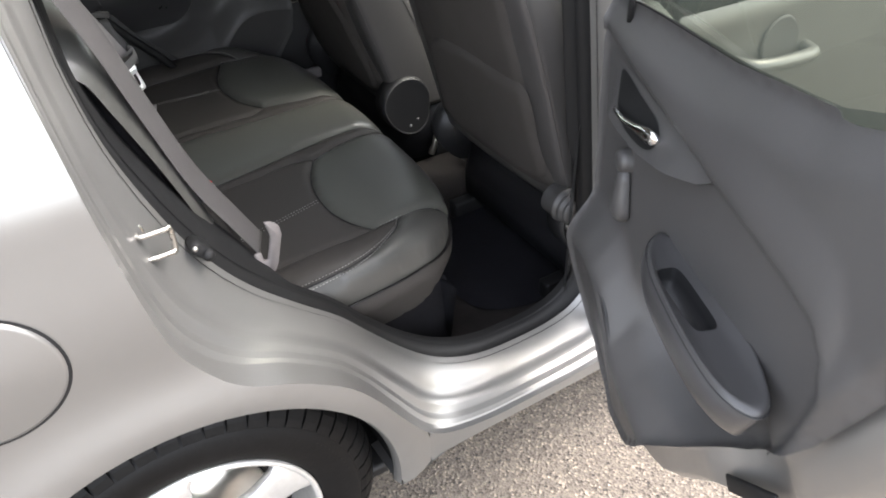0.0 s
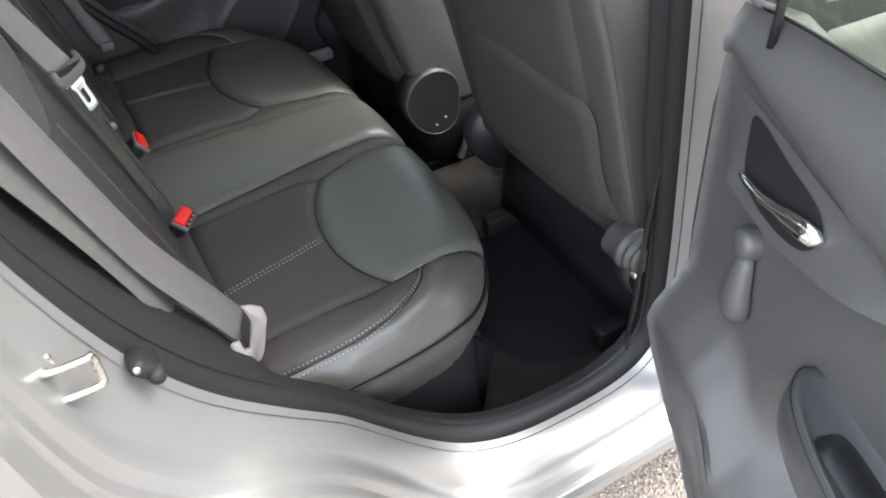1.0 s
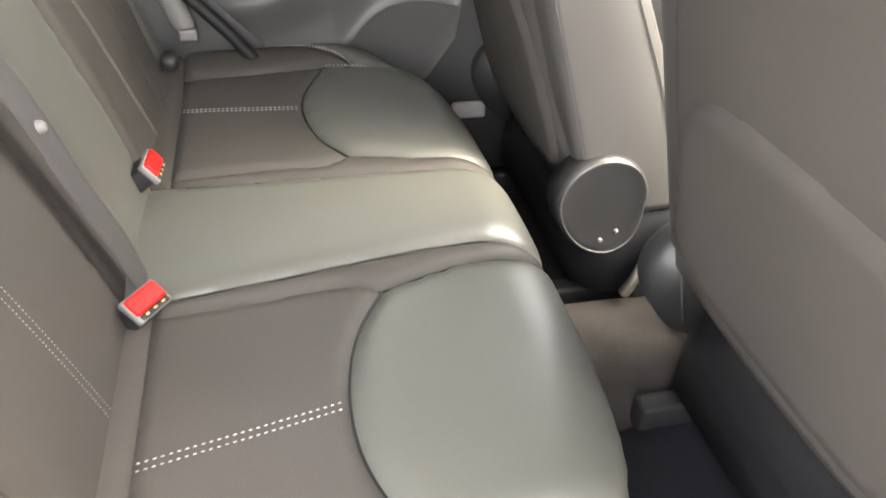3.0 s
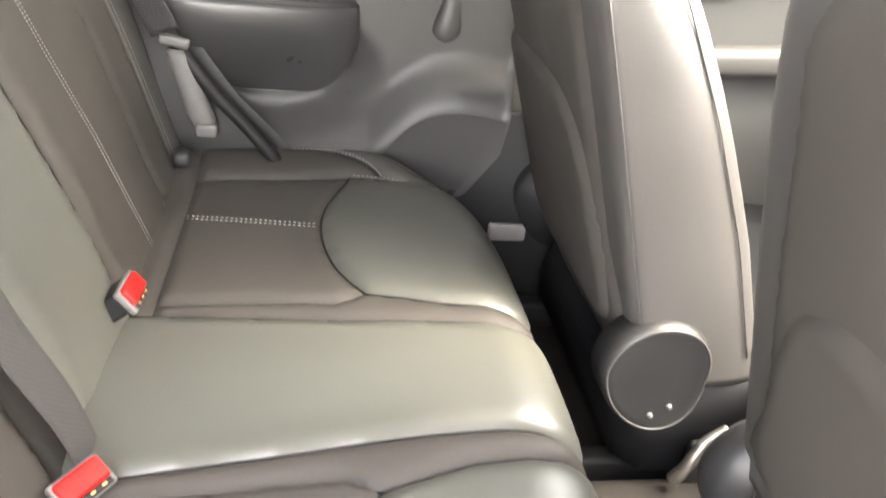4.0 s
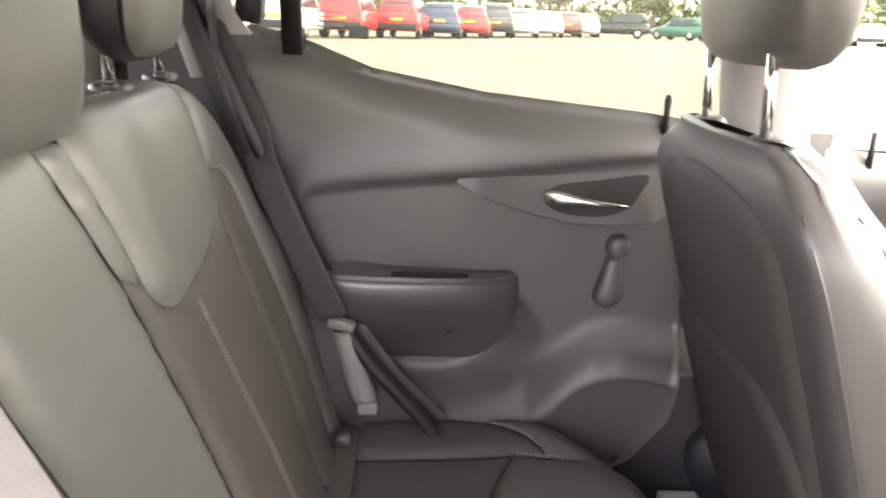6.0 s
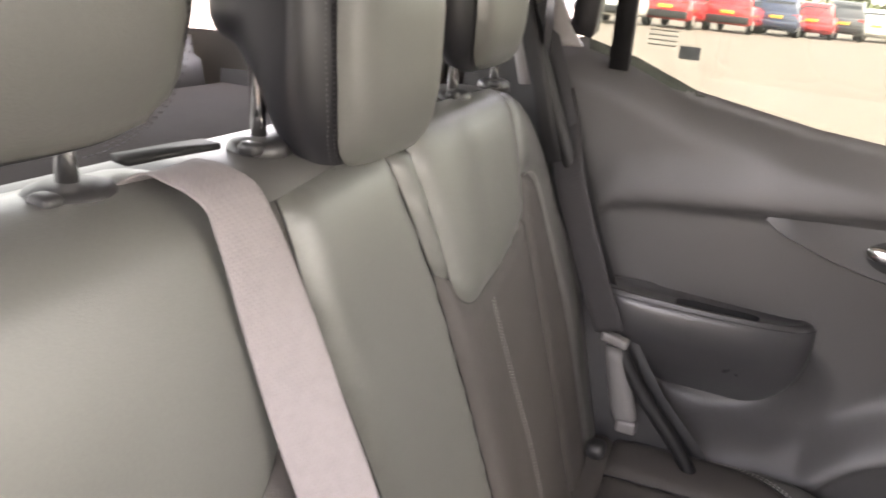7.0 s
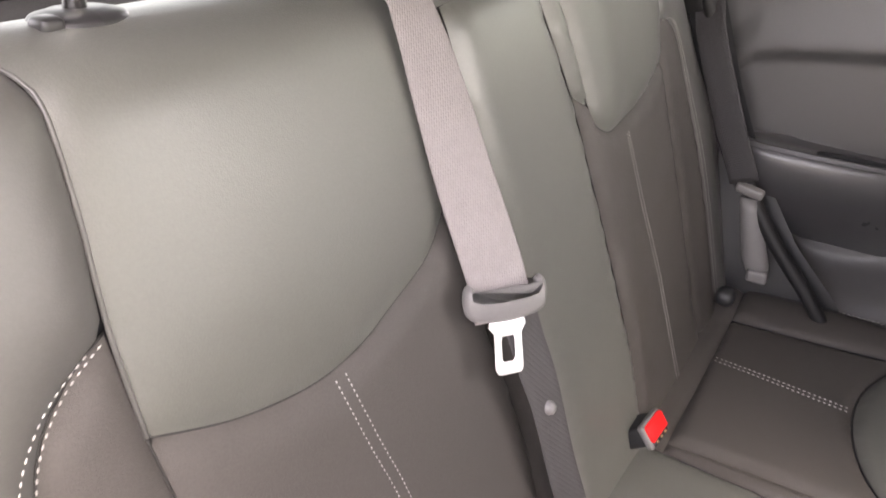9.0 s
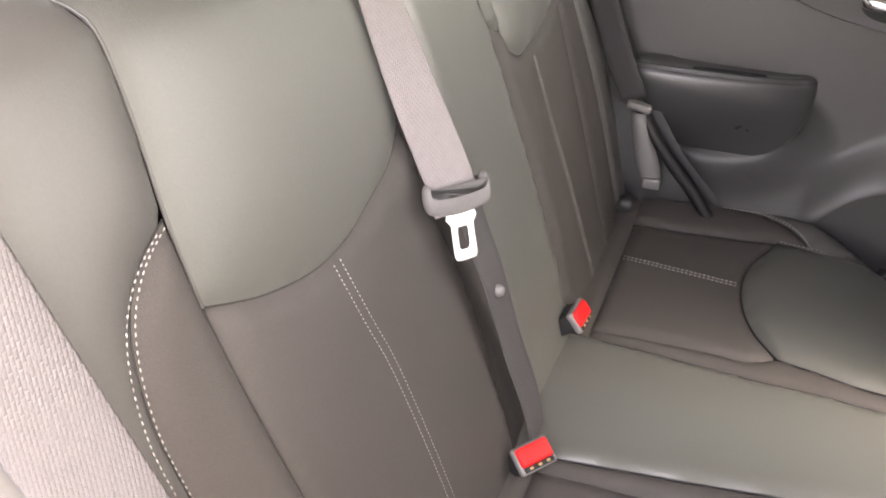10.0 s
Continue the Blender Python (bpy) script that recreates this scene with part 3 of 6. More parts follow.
# ---------------------------------------------------------------- rear headrests
def headrest(yc, xf, zb, half, posts, label, arm=0.0):
    """A comma-shaped headrest on two chrome posts; xf: its front face, zb: its lower lip."""
    h = thing("rear_headrest", label, "headrest", group="rear headrests")
    prof = curve([(0.0, 0.03), (0.002, 0.10), (-0.012, 0.20), (-0.04, 0.235), (-0.085, 0.235), (-0.105, 0.20), (-0.106, 0.150 + arm), (-0.078, 0.127 + arm), (-0.056, 0.100 + arm * 1.2), (-0.047, 0.045 + arm * 0.3), (-0.034, 0.008), (-0.014, 0.002)], 4, True)
    prof = np.array(prof)
    mid = np.array([-0.030, 0.12])

    def pillow(t):
        return 0.30 + 0.70 * math.sqrt(max(0.0, 1 - min(abs(t), 1.0) ** 3.6))
    rings = []
    for t in np.sin(np.linspace(-math.pi / 2, math.pi / 2, 33)):
        k = pillow(t)
        rings.append([(xf - 0.006 + mid[0] + (p[0] - mid[0]) * k, yc + half * t, zb + mid[1] + (p[1] - mid[1]) * k) for p in prof])
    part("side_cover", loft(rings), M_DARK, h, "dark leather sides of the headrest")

    def face(u, v):
        """u across, v up the front."""
        z = v
        x = float(np.interp(z, [-0.03, 0.0, 0.012, 0.03, 0.06, 0.12, 0.20, 0.24], [-0.03, -0.014, -0.005, -0.000, 0.002, 0.0, -0.014, -0.04]))
        k = pillow(u / half)
        return Vector((xf - 0.003 + mid[0] + (x - mid[0]) * k, yc + u, zb + mid[1] + (z - mid[1]) * k))
    w = half * 0.74
    out = curve([(-w * 0.74, 0.012), (0, 0.006), (w * 0.74, 0.012), (w * 0.95, 0.042), (w, 0.12), (w * 0.90, 0.205), (0, 0.228), (-w * 0.90, 0.205), (-w, 0.12), (-w * 0.95, 0.042)], 6, True)
    part("front_pad", panel(out, face, 0.012, -0.001, 0.04, 0.009), M_PAD, h, "pale grey leather face of the headrest")
    rows = []
    for k in (1.05, 1.13):
        ring = [(u * k, 0.12 + (v - 0.12) * (1 + (k - 1) * 0.35)) for u, v in out if v > 0.003]
        for sd in (-1, 1):
            run = sorted([q for q in ring if q[0] * sd > 0.3 * w], key=lambda q: q[1])
            rows.append(stitches(on(face, run, 0.0020), 0.0024, 0.0011, 0.00042))
    part("stitching", merge(*rows), M_THREADGREY, h)["kind"] = "stuff"
    for y in posts:
        post = part("post", tube([(-0.064, y, 1.05), (-0.068, y, 1.12), (-0.074, y, zb + 0.12)], 0.0055, 12), M_POST, h, "chrome post")
        prof2 = [(0.0, 1.0715), (0.011, 1.0715), (0.0135, 1.0705), (0.017, 1.0695), (0.0195, 1.066), (0.020, 1.056), (0.0, 1.056)]
        cap = turned(prof2, 24, "z", (-0.064, y, 0.0))
        part("collar", ([(v[0], y + (v[1] - y) * 1.3, v[2]) for v in cap[0]], cap[1]), M_COLLAR, h, "black plastic guide collar")
        part("lock_button", rbox(-0.056, y - 0.021, 1.0672, 0.014, 0.012, 0.009, 0.0035, 3), M_COLLAR, h)
    return h


headrest(0.510, -0.012, 1.094, 0.103, (0.420, 0.558), "grey leather comma-shaped headrest on the wide backrest's outer place", 0.03)
headrest(0.812, -0.014, 1.038, 0.112, (0.712, 0.865), "grey leather headrest set low on the centre place", -0.048)
headrest(1.120, -0.036, 1.086, 0.108, (1.059, 1.197), "grey leather headrest on the narrow backrest by the closed door")

# ---------------------------------------------------------------- rear doors
W_TOP = [(0.072, 1.012), (0.16, 1.024), (0.38, 1.045), (0.53, 1.071), (0.613, 1.103), (0.684, 1.121)]
W_REAR = [(0.745, 1.110), (0.70, 1.0), (0.655, 0.90), (0.60, 0.765), (0.535, 0.67), (0.45, 0.575), (0.38, 0.47), (0.30, 0.43), (0.21, 0.462), (0.135, 0.515), (0.092, 0.59), (0.078, 0.75), (0.070, 0.95)]
W_OPEN = [(0.752, 1.110), (0.725, 1.0), (0.685, 0.88), (0.655, 0.80), (0.615, 0.725), (0.55, 0.64), (0.45, 0.545), (0.385, 0.465), (0.30, 0.435), (0.235, 0.47), (0.165, 0.525), (0.125, 0.60), (0.10, 0.75), (0.082, 0.95)]
REAR_EDGE = [(0.40, 0.525), (0.50, 0.556), (0.60, 0.585), (0.706, 0.610), (0.76, 0.625), (0.83, 0.648), (0.89, 0.668), (0.957, 0.690), (1.1, 0.74)]
SWAGE = [(0.0, 0.982), (0.16, 0.966), (0.41, 0.933), (0.56, 0.918), (0.61, 0.908), (0.632, 0.888), (0.645, 0.85)]
SWAGE_END = [(0.60, 0.560), (0.70, 0.612), (0.78, 0.634), (0.85, 0.646), (0.888, 0.634), (0.908, 0.61), (0.95, 0.60)]


def door_surf(u, w):
    """Inward depth of the door trim over (u from the hinge, height w)."""
    top = float(np.interp(u, [p[0] for p in W_TOP], [p[1] for p in W_TOP]))
    swage = float(np.interp(u, [p[0] for p in SWAGE], [p[1] for p in SWAGE]))
    n = 0.0
    into = min(swage - w, float(np.interp(w, [p[0] for p in SWAGE_END], [p[1] for p in SWAGE_END])) - u if w < 0.93 else 1.0)
    n += 0.012 * (1 - smoothstep(into, -0.005, 0.006)) * (1 - 0.7 * smoothstep(-into, 0.012, 0.08))
    n -= 0.027 * smoothstep(w - top, -0.062, 0.020)
    # swell above the pocket's rim, the pocket falling away beneath it
    rim = float(np.interp(u, [0.088, 0.12, 0.165, 0.21, 0.245, 0.277, 0.30, 0.36, 0.45], [0.645, 0.652, 0.656, 0.648, 0.625, 0.592, 0.566, 0.545, 0.53]))
    n += 0.044 * smoothstep(rim + 0.085 - w, 0.0, 0.085)
    n -= min(0.20 * max(0.0, rim - w - 0.002), 0.030)
    # hollow under the armrest
    n -= 0.046 * (1 - smoothstep(math.hypot((u - 0.450) / 0.180, (w - 0.690) / 0.105), 0.55, 1.03))
    return Vector((-u, -n, w))


ARM = curve([(0.322, 0.004), (0.335, 0.024), (0.36, 0.038), (0.40, 0.049), (0.45, 0.056), (0.51, 0.061), (0.565, 0.062), (0.60, 0.056), (0.621, 0.042), (0.618, 0.026), (0.60, 0.014), (0.56, 0.002), (0.50, -0.008), (0.42, -0.012), (0.35, -0.008)], 4, True)


def open_surf(u, w):
    """The same trim with its rear margin turning away towards the shell."""
    e = float(np.interp(w, [p[0] for p in REAR_EDGE], [p[1] for p in REAR_EDGE]))
    return door_surf(u, w) + Vector((0, 0.022 * smoothstep(u - e, 0.0, 0.03), 0))


SURROUND_HI = [(0.105, 0.952), (0.155, 0.950), (0.22, 0.945), (0.29, 0.939), (0.36, 0.935), (0.412, 0.931)]
SURROUND_LO = [(0.412, 0.927), (0.39, 0.913), (0.32, 0.892), (0.26, 0.879), (0.20, 0.877), (0.135, 0.882), (0.11, 0.90)]


def surround_surf(u, w):
    """Sloping dish behind the lever, level with the trim above and standing out to a lip below."""
    hi = float(np.interp(u, [p[0] for p in SURROUND_HI], [p[1] for p in SURROUND_HI]))
    lo = float(np.interp(u, [p[0] for p in SURROUND_LO[::-1]], [p[1] for p in SURROUND_LO[::-1]]))
    k = min(max((hi - w) / max(hi - lo, 0.004), 0.0), 1.0)
    top = -door_surf(u, hi).y
    return Vector((-u, -(top + 0.001 + 0.021 * k * smoothstep(0.425 - u, 0.0, 0.09) * smoothstep(u, 0.10, 0.165)), w))


def arm_ring(k, lower=0.0):
    """The armrest's outline in plan, drawn in by k; lower runs from the rim (0) to the foot of the bowl (1)."""
    out = []
    for u, n in ARM:
        uu = 0.475 + (u - 0.475) * k - 0.035 * lower
        nn = 0.024 + (n - 0.024) * k
        zt = 0.800 + 0.03 * (uu - 0.40)
        keep = 1 - lower ** 2.2
        swell = 0.008 * max(nn, 0.0) / 0.06 * math.sin(math.pi * min(lower * 2.0, 1.0))
        out.append((-uu, -((nn + swell) * keep - 0.022 * (1 - keep)), zt + (0.652 - zt) * lower))
    return out


def rear_door(name, label, rear, surf):
    d = thing(name, label, "car door", group="rear doors")
    outl = W_TOP + rear
    part("trim_panel", panel(outl, surf, 0.0, 0.006, 0.01, 0.0075), M_TRIM, d, "charcoal grained plastic door trim")
    # armrest with a pull cup
    lift = lambda r, dz: [(p[0], p[1], p[2] + dz) for p in r]
    rings = [arm_ring(0.22 + 0.78 * math.sqrt(1 - v ** 1.7), v) for v in (1.0, 0.975, 0.93, 0.86, 0.77, 0.66, 0.54, 0.42, 0.30, 0.18, 0.08, 0.03)] + [lift(arm_ring(0.995), -0.003), lift(arm_ring(0.975), 0.002), lift(arm_ring(0.93), 0.004), lift(arm_ring(0.88), 0.002)]
    cup = []
    for k in range(len(ARM)):
        a = math.pi - 2 * math.pi * (k - 2) / len(ARM)
        c, q = math.cos(a), math.sin(a)
        cup.append((-(0.445 + 0.054 * math.copysign(abs(c) ** 0.4, c)), -(0.027 + 0.0155 * math.copysign(abs(q) ** 0.45, q)), 0.7985))
    part("armrest", loft(rings + [cup], True, False), M_ARM, d, "bulging charcoal armrest")
    part("pull_cup", loft([lift(cup, 0.0004), lift(cup, -0.004), [(p[0], p[1], 0.787) for p in cup], [(p[0] * 0.995 - 0.002, p[1], 0.768) for p in cup]], False, True), M_TRIMDK, d, "open pull cup in the armrest")
    rim = lift(arm_ring(1.003), -0.004)
    part("rim_line", tube(rim + rim[:1], 0.0011, 6, False), M_TRIMDK, d)
    # sloping surround, black patch for the shaded pull recess, and chrome lever
    part("handle_surround", panel(SURROUND_HI + SURROUND_LO, surround_surf, 0.0, 0.0, 0.004, 0.006), M_TRIM, d, "sloping dish round the lever")
    lo_edge = [(u, w) for u, w in resample(SURROUND_LO, 40, False).tolist()]
    part("surround_lip", loft([[tuple(surround_surf(u, w)) for u, w in lo_edge], [tuple(surround_surf(u, w) + Vector((0, 0.003, -0.0015))) for u, w in lo_edge], [tuple(door_surf(u, w + 0.003) + Vector((0, 0.003, 0))) for u, w in lo_edge]], False, False, False), M_TRIM, d)
    cav = curve([(0.153, 0.944), (0.216, 0.936), (0.272, 0.928), (0.293, 0.914), (0.285, 0.898), (0.255, 0.889), (0.208, 0.889), (0.178, 0.901), (0.163, 0.919)], 5, True)
    # flat sheet on the dish; its black stands for the recess's shade
    part("handle_cavity", panel(cav, lambda u, w: surround_surf(u, w) + Vector((0, -0.0012, 0)), -0.0, 0.0, 0.010, 0.004), M_BLACK, d, "flat black patch for the shade in the lever's hollow")
    lev = []
    for x, rr, nn in ((0.296, 0.003, 0.010), (0.290, 0.009, 0.012), (0.278, 0.011, 0.014), (0.262, 0.009, 0.016), (0.246, 0.0055, 0.018), (0.225, 0.0048, 0.022), (0.20, 0.004, 0.021), (0.182, 0.003, 0.019), (0.178, 0.001, 0.018)):
        zz = 0.914 - (0.29 - x) * 0.10
        lev.append([(-x, -0.004 - nn - 0.006 * math.cos(a) * min(1, rr / 0.006), zz + rr * math.sin(a)) for a in np.linspace(0, 2 * math.pi, 14, endpoint=False)])
    part("lever", loft(lev), M_CHROME, d, "polished chrome release lever")
    # window winder: round boss and its crank seen as one figure of eight
    boss = turned([(0.0, -0.017), (0.009, -0.017), (0.0145, -0.0145), (0.0165, -0.009), (0.018, -0.001), (0.018, 0.01)], 28, "y", (-0.183, 0.0, 0.842))
    part("winder_boss", boss, M_TRIM, d)
    crank = []
    for t, rr, nn in ((0.0, 0.009, 0.012), (0.2, 0.0125, 0.016), (0.45, 0.0155, 0.019), (0.7, 0.0205, 0.021), (0.88, 0.021, 0.021), (1.0, 0.0145, 0.018), (1.06, 0.004, 0.014)):
        z = 0.832 - 0.075 * t
        crank.append([(-0.187 - 0.006 * t + rr * math.cos(a), -0.002 - (nn - 0.002) * max(0.0, math.sin(a)) ** 0.6, z) for a in np.linspace(-0.5, 3.64, 16)])
    part("winder_crank", loft(crank), M_TRIM, d, "folded window winder")
    # lower pocket panel with its curved rim
    arc = curve([(0.088, 0.645), (0.12, 0.652), (0.165, 0.656), (0.21, 0.648), (0.245, 0.625), (0.277, 0.585), (0.300, 0.545)], 5)
    poc = arc + [(0.300, 0.525), (0.285, 0.510), (0.25, 0.492), (0.19, 0.50), (0.145, 0.535), (0.105, 0.59)]
    part("lower_pocket", panel(poc[::-1], lambda u, w: door_surf(u, w) + Vector((0, -0.0015, 0)), 0.001, 0.001, 0.008, 0.009), M_TRIM, d, "bulged lower door pocket")
    part("pocket_rim", tube(on(door_surf, arc, 0.003), 0.0018, 8), M_TRIMDK, d)
    # steel shell, seals, glass and frame
    lo = resample(W_TOP + rear, 90)
    nxt, prv = np.roll(lo, -1, 0), np.roll(lo, 1, 0)
    tang = nxt - prv
    nor = np.stack([tang[:, 1], -tang[:, 0]], 1) / np.linalg.norm(tang, axis=1)[:, None]
    if ((lo + nor * 0.01 - lo.mean(0)) ** 2).sum() < ((lo - lo.mean(0)) ** 2).sum():
        nor = -nor
    wide = np.array([0.045 if (p[1] < 1.0 and not (p[0] < 0.02)) else 0.006 for p in lo])
    wide = np.convolve(np.r_[wide[-4:], wide, wide[:4]], np.ones(9) / 9, "valid")[:, None]
    out2 = lo + nor * wide
    out3 = lo + nor * wide * 1.35
    # thick below, thinning to the glass at the waist
    thin = lambda w: 1 - 0.72 * smoothstep(w, 0.84, 0.98)
    drop = lambda w: w - 0.035 * smoothstep(w, 0.96, 1.02)
    sunk = lambda w: w - 0.016 * smoothstep(w, 0.96, 1.0)
    back_ = [surf(u, w).y + 0.012 for u, w in lo]
    rings = [[(-u, k, w) for (u, w), k in zip(lo - nor * 0.004, back_)], [(-u, max(k, 0.014), sunk(w)) for (u, w), k in zip(lo + nor * wide * 0.3, back_)], [(-u, max(k, 0.016), sunk(w)) for (u, w), k in zip(out2, back_)], [(-u, 0.042, drop(w)) for u, w in out3], [(-u, 0.045 + 0.055 * thin(w), drop(w)) for u, w in out3], [(-u, 0.045 + 0.085 * thin(w), drop(w) - 0.01) for u, w in out2]]
    part("door_shell", loft(rings, False, True), M_SILVER, d, "silver painted steel door shell")
    sealp = [(-u, 0.062, w) for u, w in out2 + nor * 0.010 if w < 0.96]
    gaps_ = [i for i in range(len(sealp) - 1) if (Vector(sealp[i + 1]) - Vector(sealp[i])).length > 0.1]
    sealp = sealp[gaps_[0] + 1:] + sealp[:gaps_[0] + 1] if gaps_ else sealp
    part("door_seal", tube(sealp, 0.008, 8), M_BLACK, d, "black rubber door seal")
    belt_line = [(u, w + 0.001) for u, w in curve(W_TOP, 5)]
    part("window_seal", tube([(-u, 0.0275, w - 0.006) for u, w in belt_line], 0.0022, 8), M_BLACK, d)
    frame_top = curve([(0.684, 1.13), (0.66, 1.27), (0.60, 1.36), (0.48, 1.395), (0.25, 1.40), (0.05, 1.36), (0.0, 1.2), (-0.012, 1.01)], 6)
    bend = [(-u, 0.03, w) for u, w in frame_top]

    def lean(p):
        return (p[0], p[1] - 0.30 * max(0.0, p[2] - 1.02), p[2])
    part("window_frame", strip([lean(p) for p in bend], (0.0, 1.0, -0.3), 0.035, 0.03), M_TRIMDK, d, "black window frame")
    part("divider_bar", strip([lean((-0.632, 0.026, 1.09)), lean((-0.630, 0.026, 1.2)), lean((-0.60, 0.026, 1.36))], (1.0, 0.0, 0.0), 0.026, 0.02), M_BLACK, d, "black upright bar dividing the window")
    pane = part("window_pane", panel([(p[0], p[1]) for p in [(u, w - 0.01) for u, w in curve(W_TOP, 4)] + frame_top], lambda u, w: Vector(lean((-u, 0.030, w))), 0, 0, 0.01, 0.06), M_GLASS, d, "green-tinted window glass")
    pane.visible_shadow = False
    part("lock_pin", tube([(-0.135, 0.004, 1.0), (-0.135, 0.004, 1.032), (-0.135, 0.004, 1.044), (-0.135, 0.004, 1.052)], [0.0042, 0.0042, 0.005, 0.003], 10), M_BLACK, d, "black lock pin")
    return d


left_door = rear_door("rear_door", "closed rear door with charcoal trim and chrome lever", W_REAR, door_surf)
DOOR_AT = Vector((0.30, 0.28, 1.12))
left_door.matrix_world = Matrix.Translation(DOOR_AT) @ Matrix.Scale(1.067, 4) @ Matrix.Translation(Vector((0.70, 1.32, 0.0)) - DOOR_AT)
# window sticker on the closed door's glass
stick = part("sticker_print", merge(*[tube([(-0.567, 0.0, 1.124 + 0.006 * k), (-0.602, 0.0, 1.124 + 0.006 * k)], 0.0009, 4) for k in range(4)]), M_GREY, left_door, "pale printed lines on the glass")
stick.location = (0, 0.012, 0)
label_ = part("sticker_label", rbox(-0.548, 0.010, 1.118, 0.026, 0.001, 0.016, 0.0003, 1), material("sticker", (0.20, 0.19, 0.26), 0.6), left_door, "grey-violet sticker on the glass")
# the open one: the same door handed over and swung out on its hinge
right_door = rear_door("rear_door", "open rear door swung out, charcoal trim with armrest and lever", W_OPEN, open_surf)
for o in right_door.children:
    if o.name.startswith("winder"):
        o.data.transform(Matrix.Translation((-0.014, 0, -0.012)))
    if o.name.startswith(("lower_pocket", "pocket_rim")):
        o.data.transform(Matrix.Translation((-0.02, 0.004, 0)))
    o.data.transform(Matrix.Diagonal((1, -1, 1, 1)))
    o.data.flip_normals()
right_door.matrix_world = Matrix.Translation((0.651, 0.117, 0.0)) @ Matrix.Rotation(radians(69), 4, "Z")
part("courtesy_reflector", rbox(-0.585, -0.02, 0.615, 0.11, 0.006, 0.022, 0.003, 2, Matrix.Rotation(radians(42), 4, "Y")), M_BLACK, right_door, "dark reflector at the door's lower edge")

# ---------------------------------------------------------------- car body, driver's side with the open doorway
AX, AZ = -0.09, 0.285
C0 = [(-0.10, 1.2), (-0.092, 1.118), (-0.082, 1.018), (-0.068, 0.888), (-0.045, 0.745), (-0.012, 0.675), (0.03, 0.635), (0.09, 0.605), (0.160, 0.553), (0.205, 0.495), (0.248, 0.421), (0.30, 0.335), (0.35, 0.295), (0.42, 0.278), (0.50, 0.274), (0.682, 0.278), (0.775, 0.30), (0.80, 0.40), (0.79, 0.6), (0.765, 0.8), (0.735, 0.96), (0.70, 1.18), (0.65, 1.36), (0.55, 1.425), (0.3, 1.45), (0.05, 1.42), (-0.05, 1.36), (-0.09, 1.28)]
C1 = [(-0.05, 1.2), (-0.049, 1.118), (-0.046, 1.03), (-0.028, 0.928), (0.012, 0.81), (0.05, 0.735), (0.095, 0.672), (0.155, 0.61), (0.215, 0.553), (0.262, 0.495), (0.31, 0.437), (0.36, 0.385), (0.41, 0.348), (0.47, 0.322), (0.54, 0.311), (0.65, 0.313), (0.72, 0.34), (0.748, 0.40), (0.742, 0.54), (0.724, 0.70), (0.692, 0.94), (0.66, 1.15), (0.61, 1.31), (0.53, 1.37), (0.3, 1.39), (0.07, 1.365), (-0.01, 1.32), (-0.043, 1.26)]
c0, c1 = np.array(curve(C0, 6, True)), np.array(curve(C1, 6, True))


def skin(x, z):
    """Outward surface of the driver's side."""
    y = 0.030
    y += 0.34 * max(0.0, z - 0.955) + 0.25 * max(0.0, z - 0.955) ** 2
    y += 0.05 * max(0.0, 0.62 - z) ** 1.2 - 0.012 * math.exp(-((z - 0.80) / 0.10) ** 2)
    y -= 0.022 * math.exp(-((math.hypot(x - AX, z - AZ) - 0.34) / 0.05) ** 2) * (1 if z > 0.2 else 0)
    y += 0.9 * max(0.0, -0.42 - x) ** 2 + 0.05 * max(0.0, x - 1.5) ** 2
    return y


def skin_point(x, z):
    return Vector((x, skin(x, z), z))


def ring3(t, y, base=0.0):
    """A loop between the outer and inner lines of the doorway."""
    p = c0 + (c1 - c0) * t
    out = []
    for x, z in p:
        out.append((x, skin(x, z) * (1 - base) + base * (y + 0.30 * max(0.0, z - 0.98)), z))
    return out


body = thing("car_body", "silver metallic small hatchback with one rear door open", "car")
JAMB = [(0.05, 0.056), (0.06, 0.059), (0.14, 0.063), (0.152, 0.0645), (0.185, 0.0755), (0.20, 0.077), (0.33, 0.085), (0.36, 0.087), (0.42, 0.098), (0.47, 0.107), (0.54, 0.113), (0.72, 0.124), (0.92, 0.150), (1.0, 0.160)]
jamb = [ring3(0, 0, 0), [(p[0], p[1] + 0.010, p[2]) for p in ring3(0.01, 0, 0)], [(p[0], p[1] + 0.013, p[2]) for p in ring3(0.02, 0, 0)]] + [ring3(k, y, 1) for k, y in JAMB]
part("door_jamb", loft(jamb, False, False), M_SILVER, body, "stepped silver door frame")
part("door_jamb", mirror(loft(jamb, False, False)), M_SILVER, body)
seal = [ring3(0.93, 0.148, 1), ring3(0.89, 0.154, 1), ring3(0.90, 0.168, 1), ring3(0.96, 0.175, 1), ring3(1.02, 0.180, 1), ring3(1.07, 0.182, 1), ring3(1.10, 0.190, 1), ring3(1.13, 0.196, 1), ring3(1.14, 0.21, 1)]
part("doorway_seal", loft(seal, False, False), M_BLACK, body, "black rubber doorway seal")
part("doorway_seal", mirror(loft(seal, False, False)), M_BLACK, body)
inner = [ring3(1.12, 0.190, 1), ring3(1.24, 0.205, 1), ring3(1.30, 0.225, 1), ring3(1.32, 0.26, 1)]
inner = [[(x, y - 0.05 * smoothstep(x, 0.45, 0.66) * smoothstep(y, 0.20, 0.26), z) for x, y, z in r] for r in inner]
rim_in = inner[0]
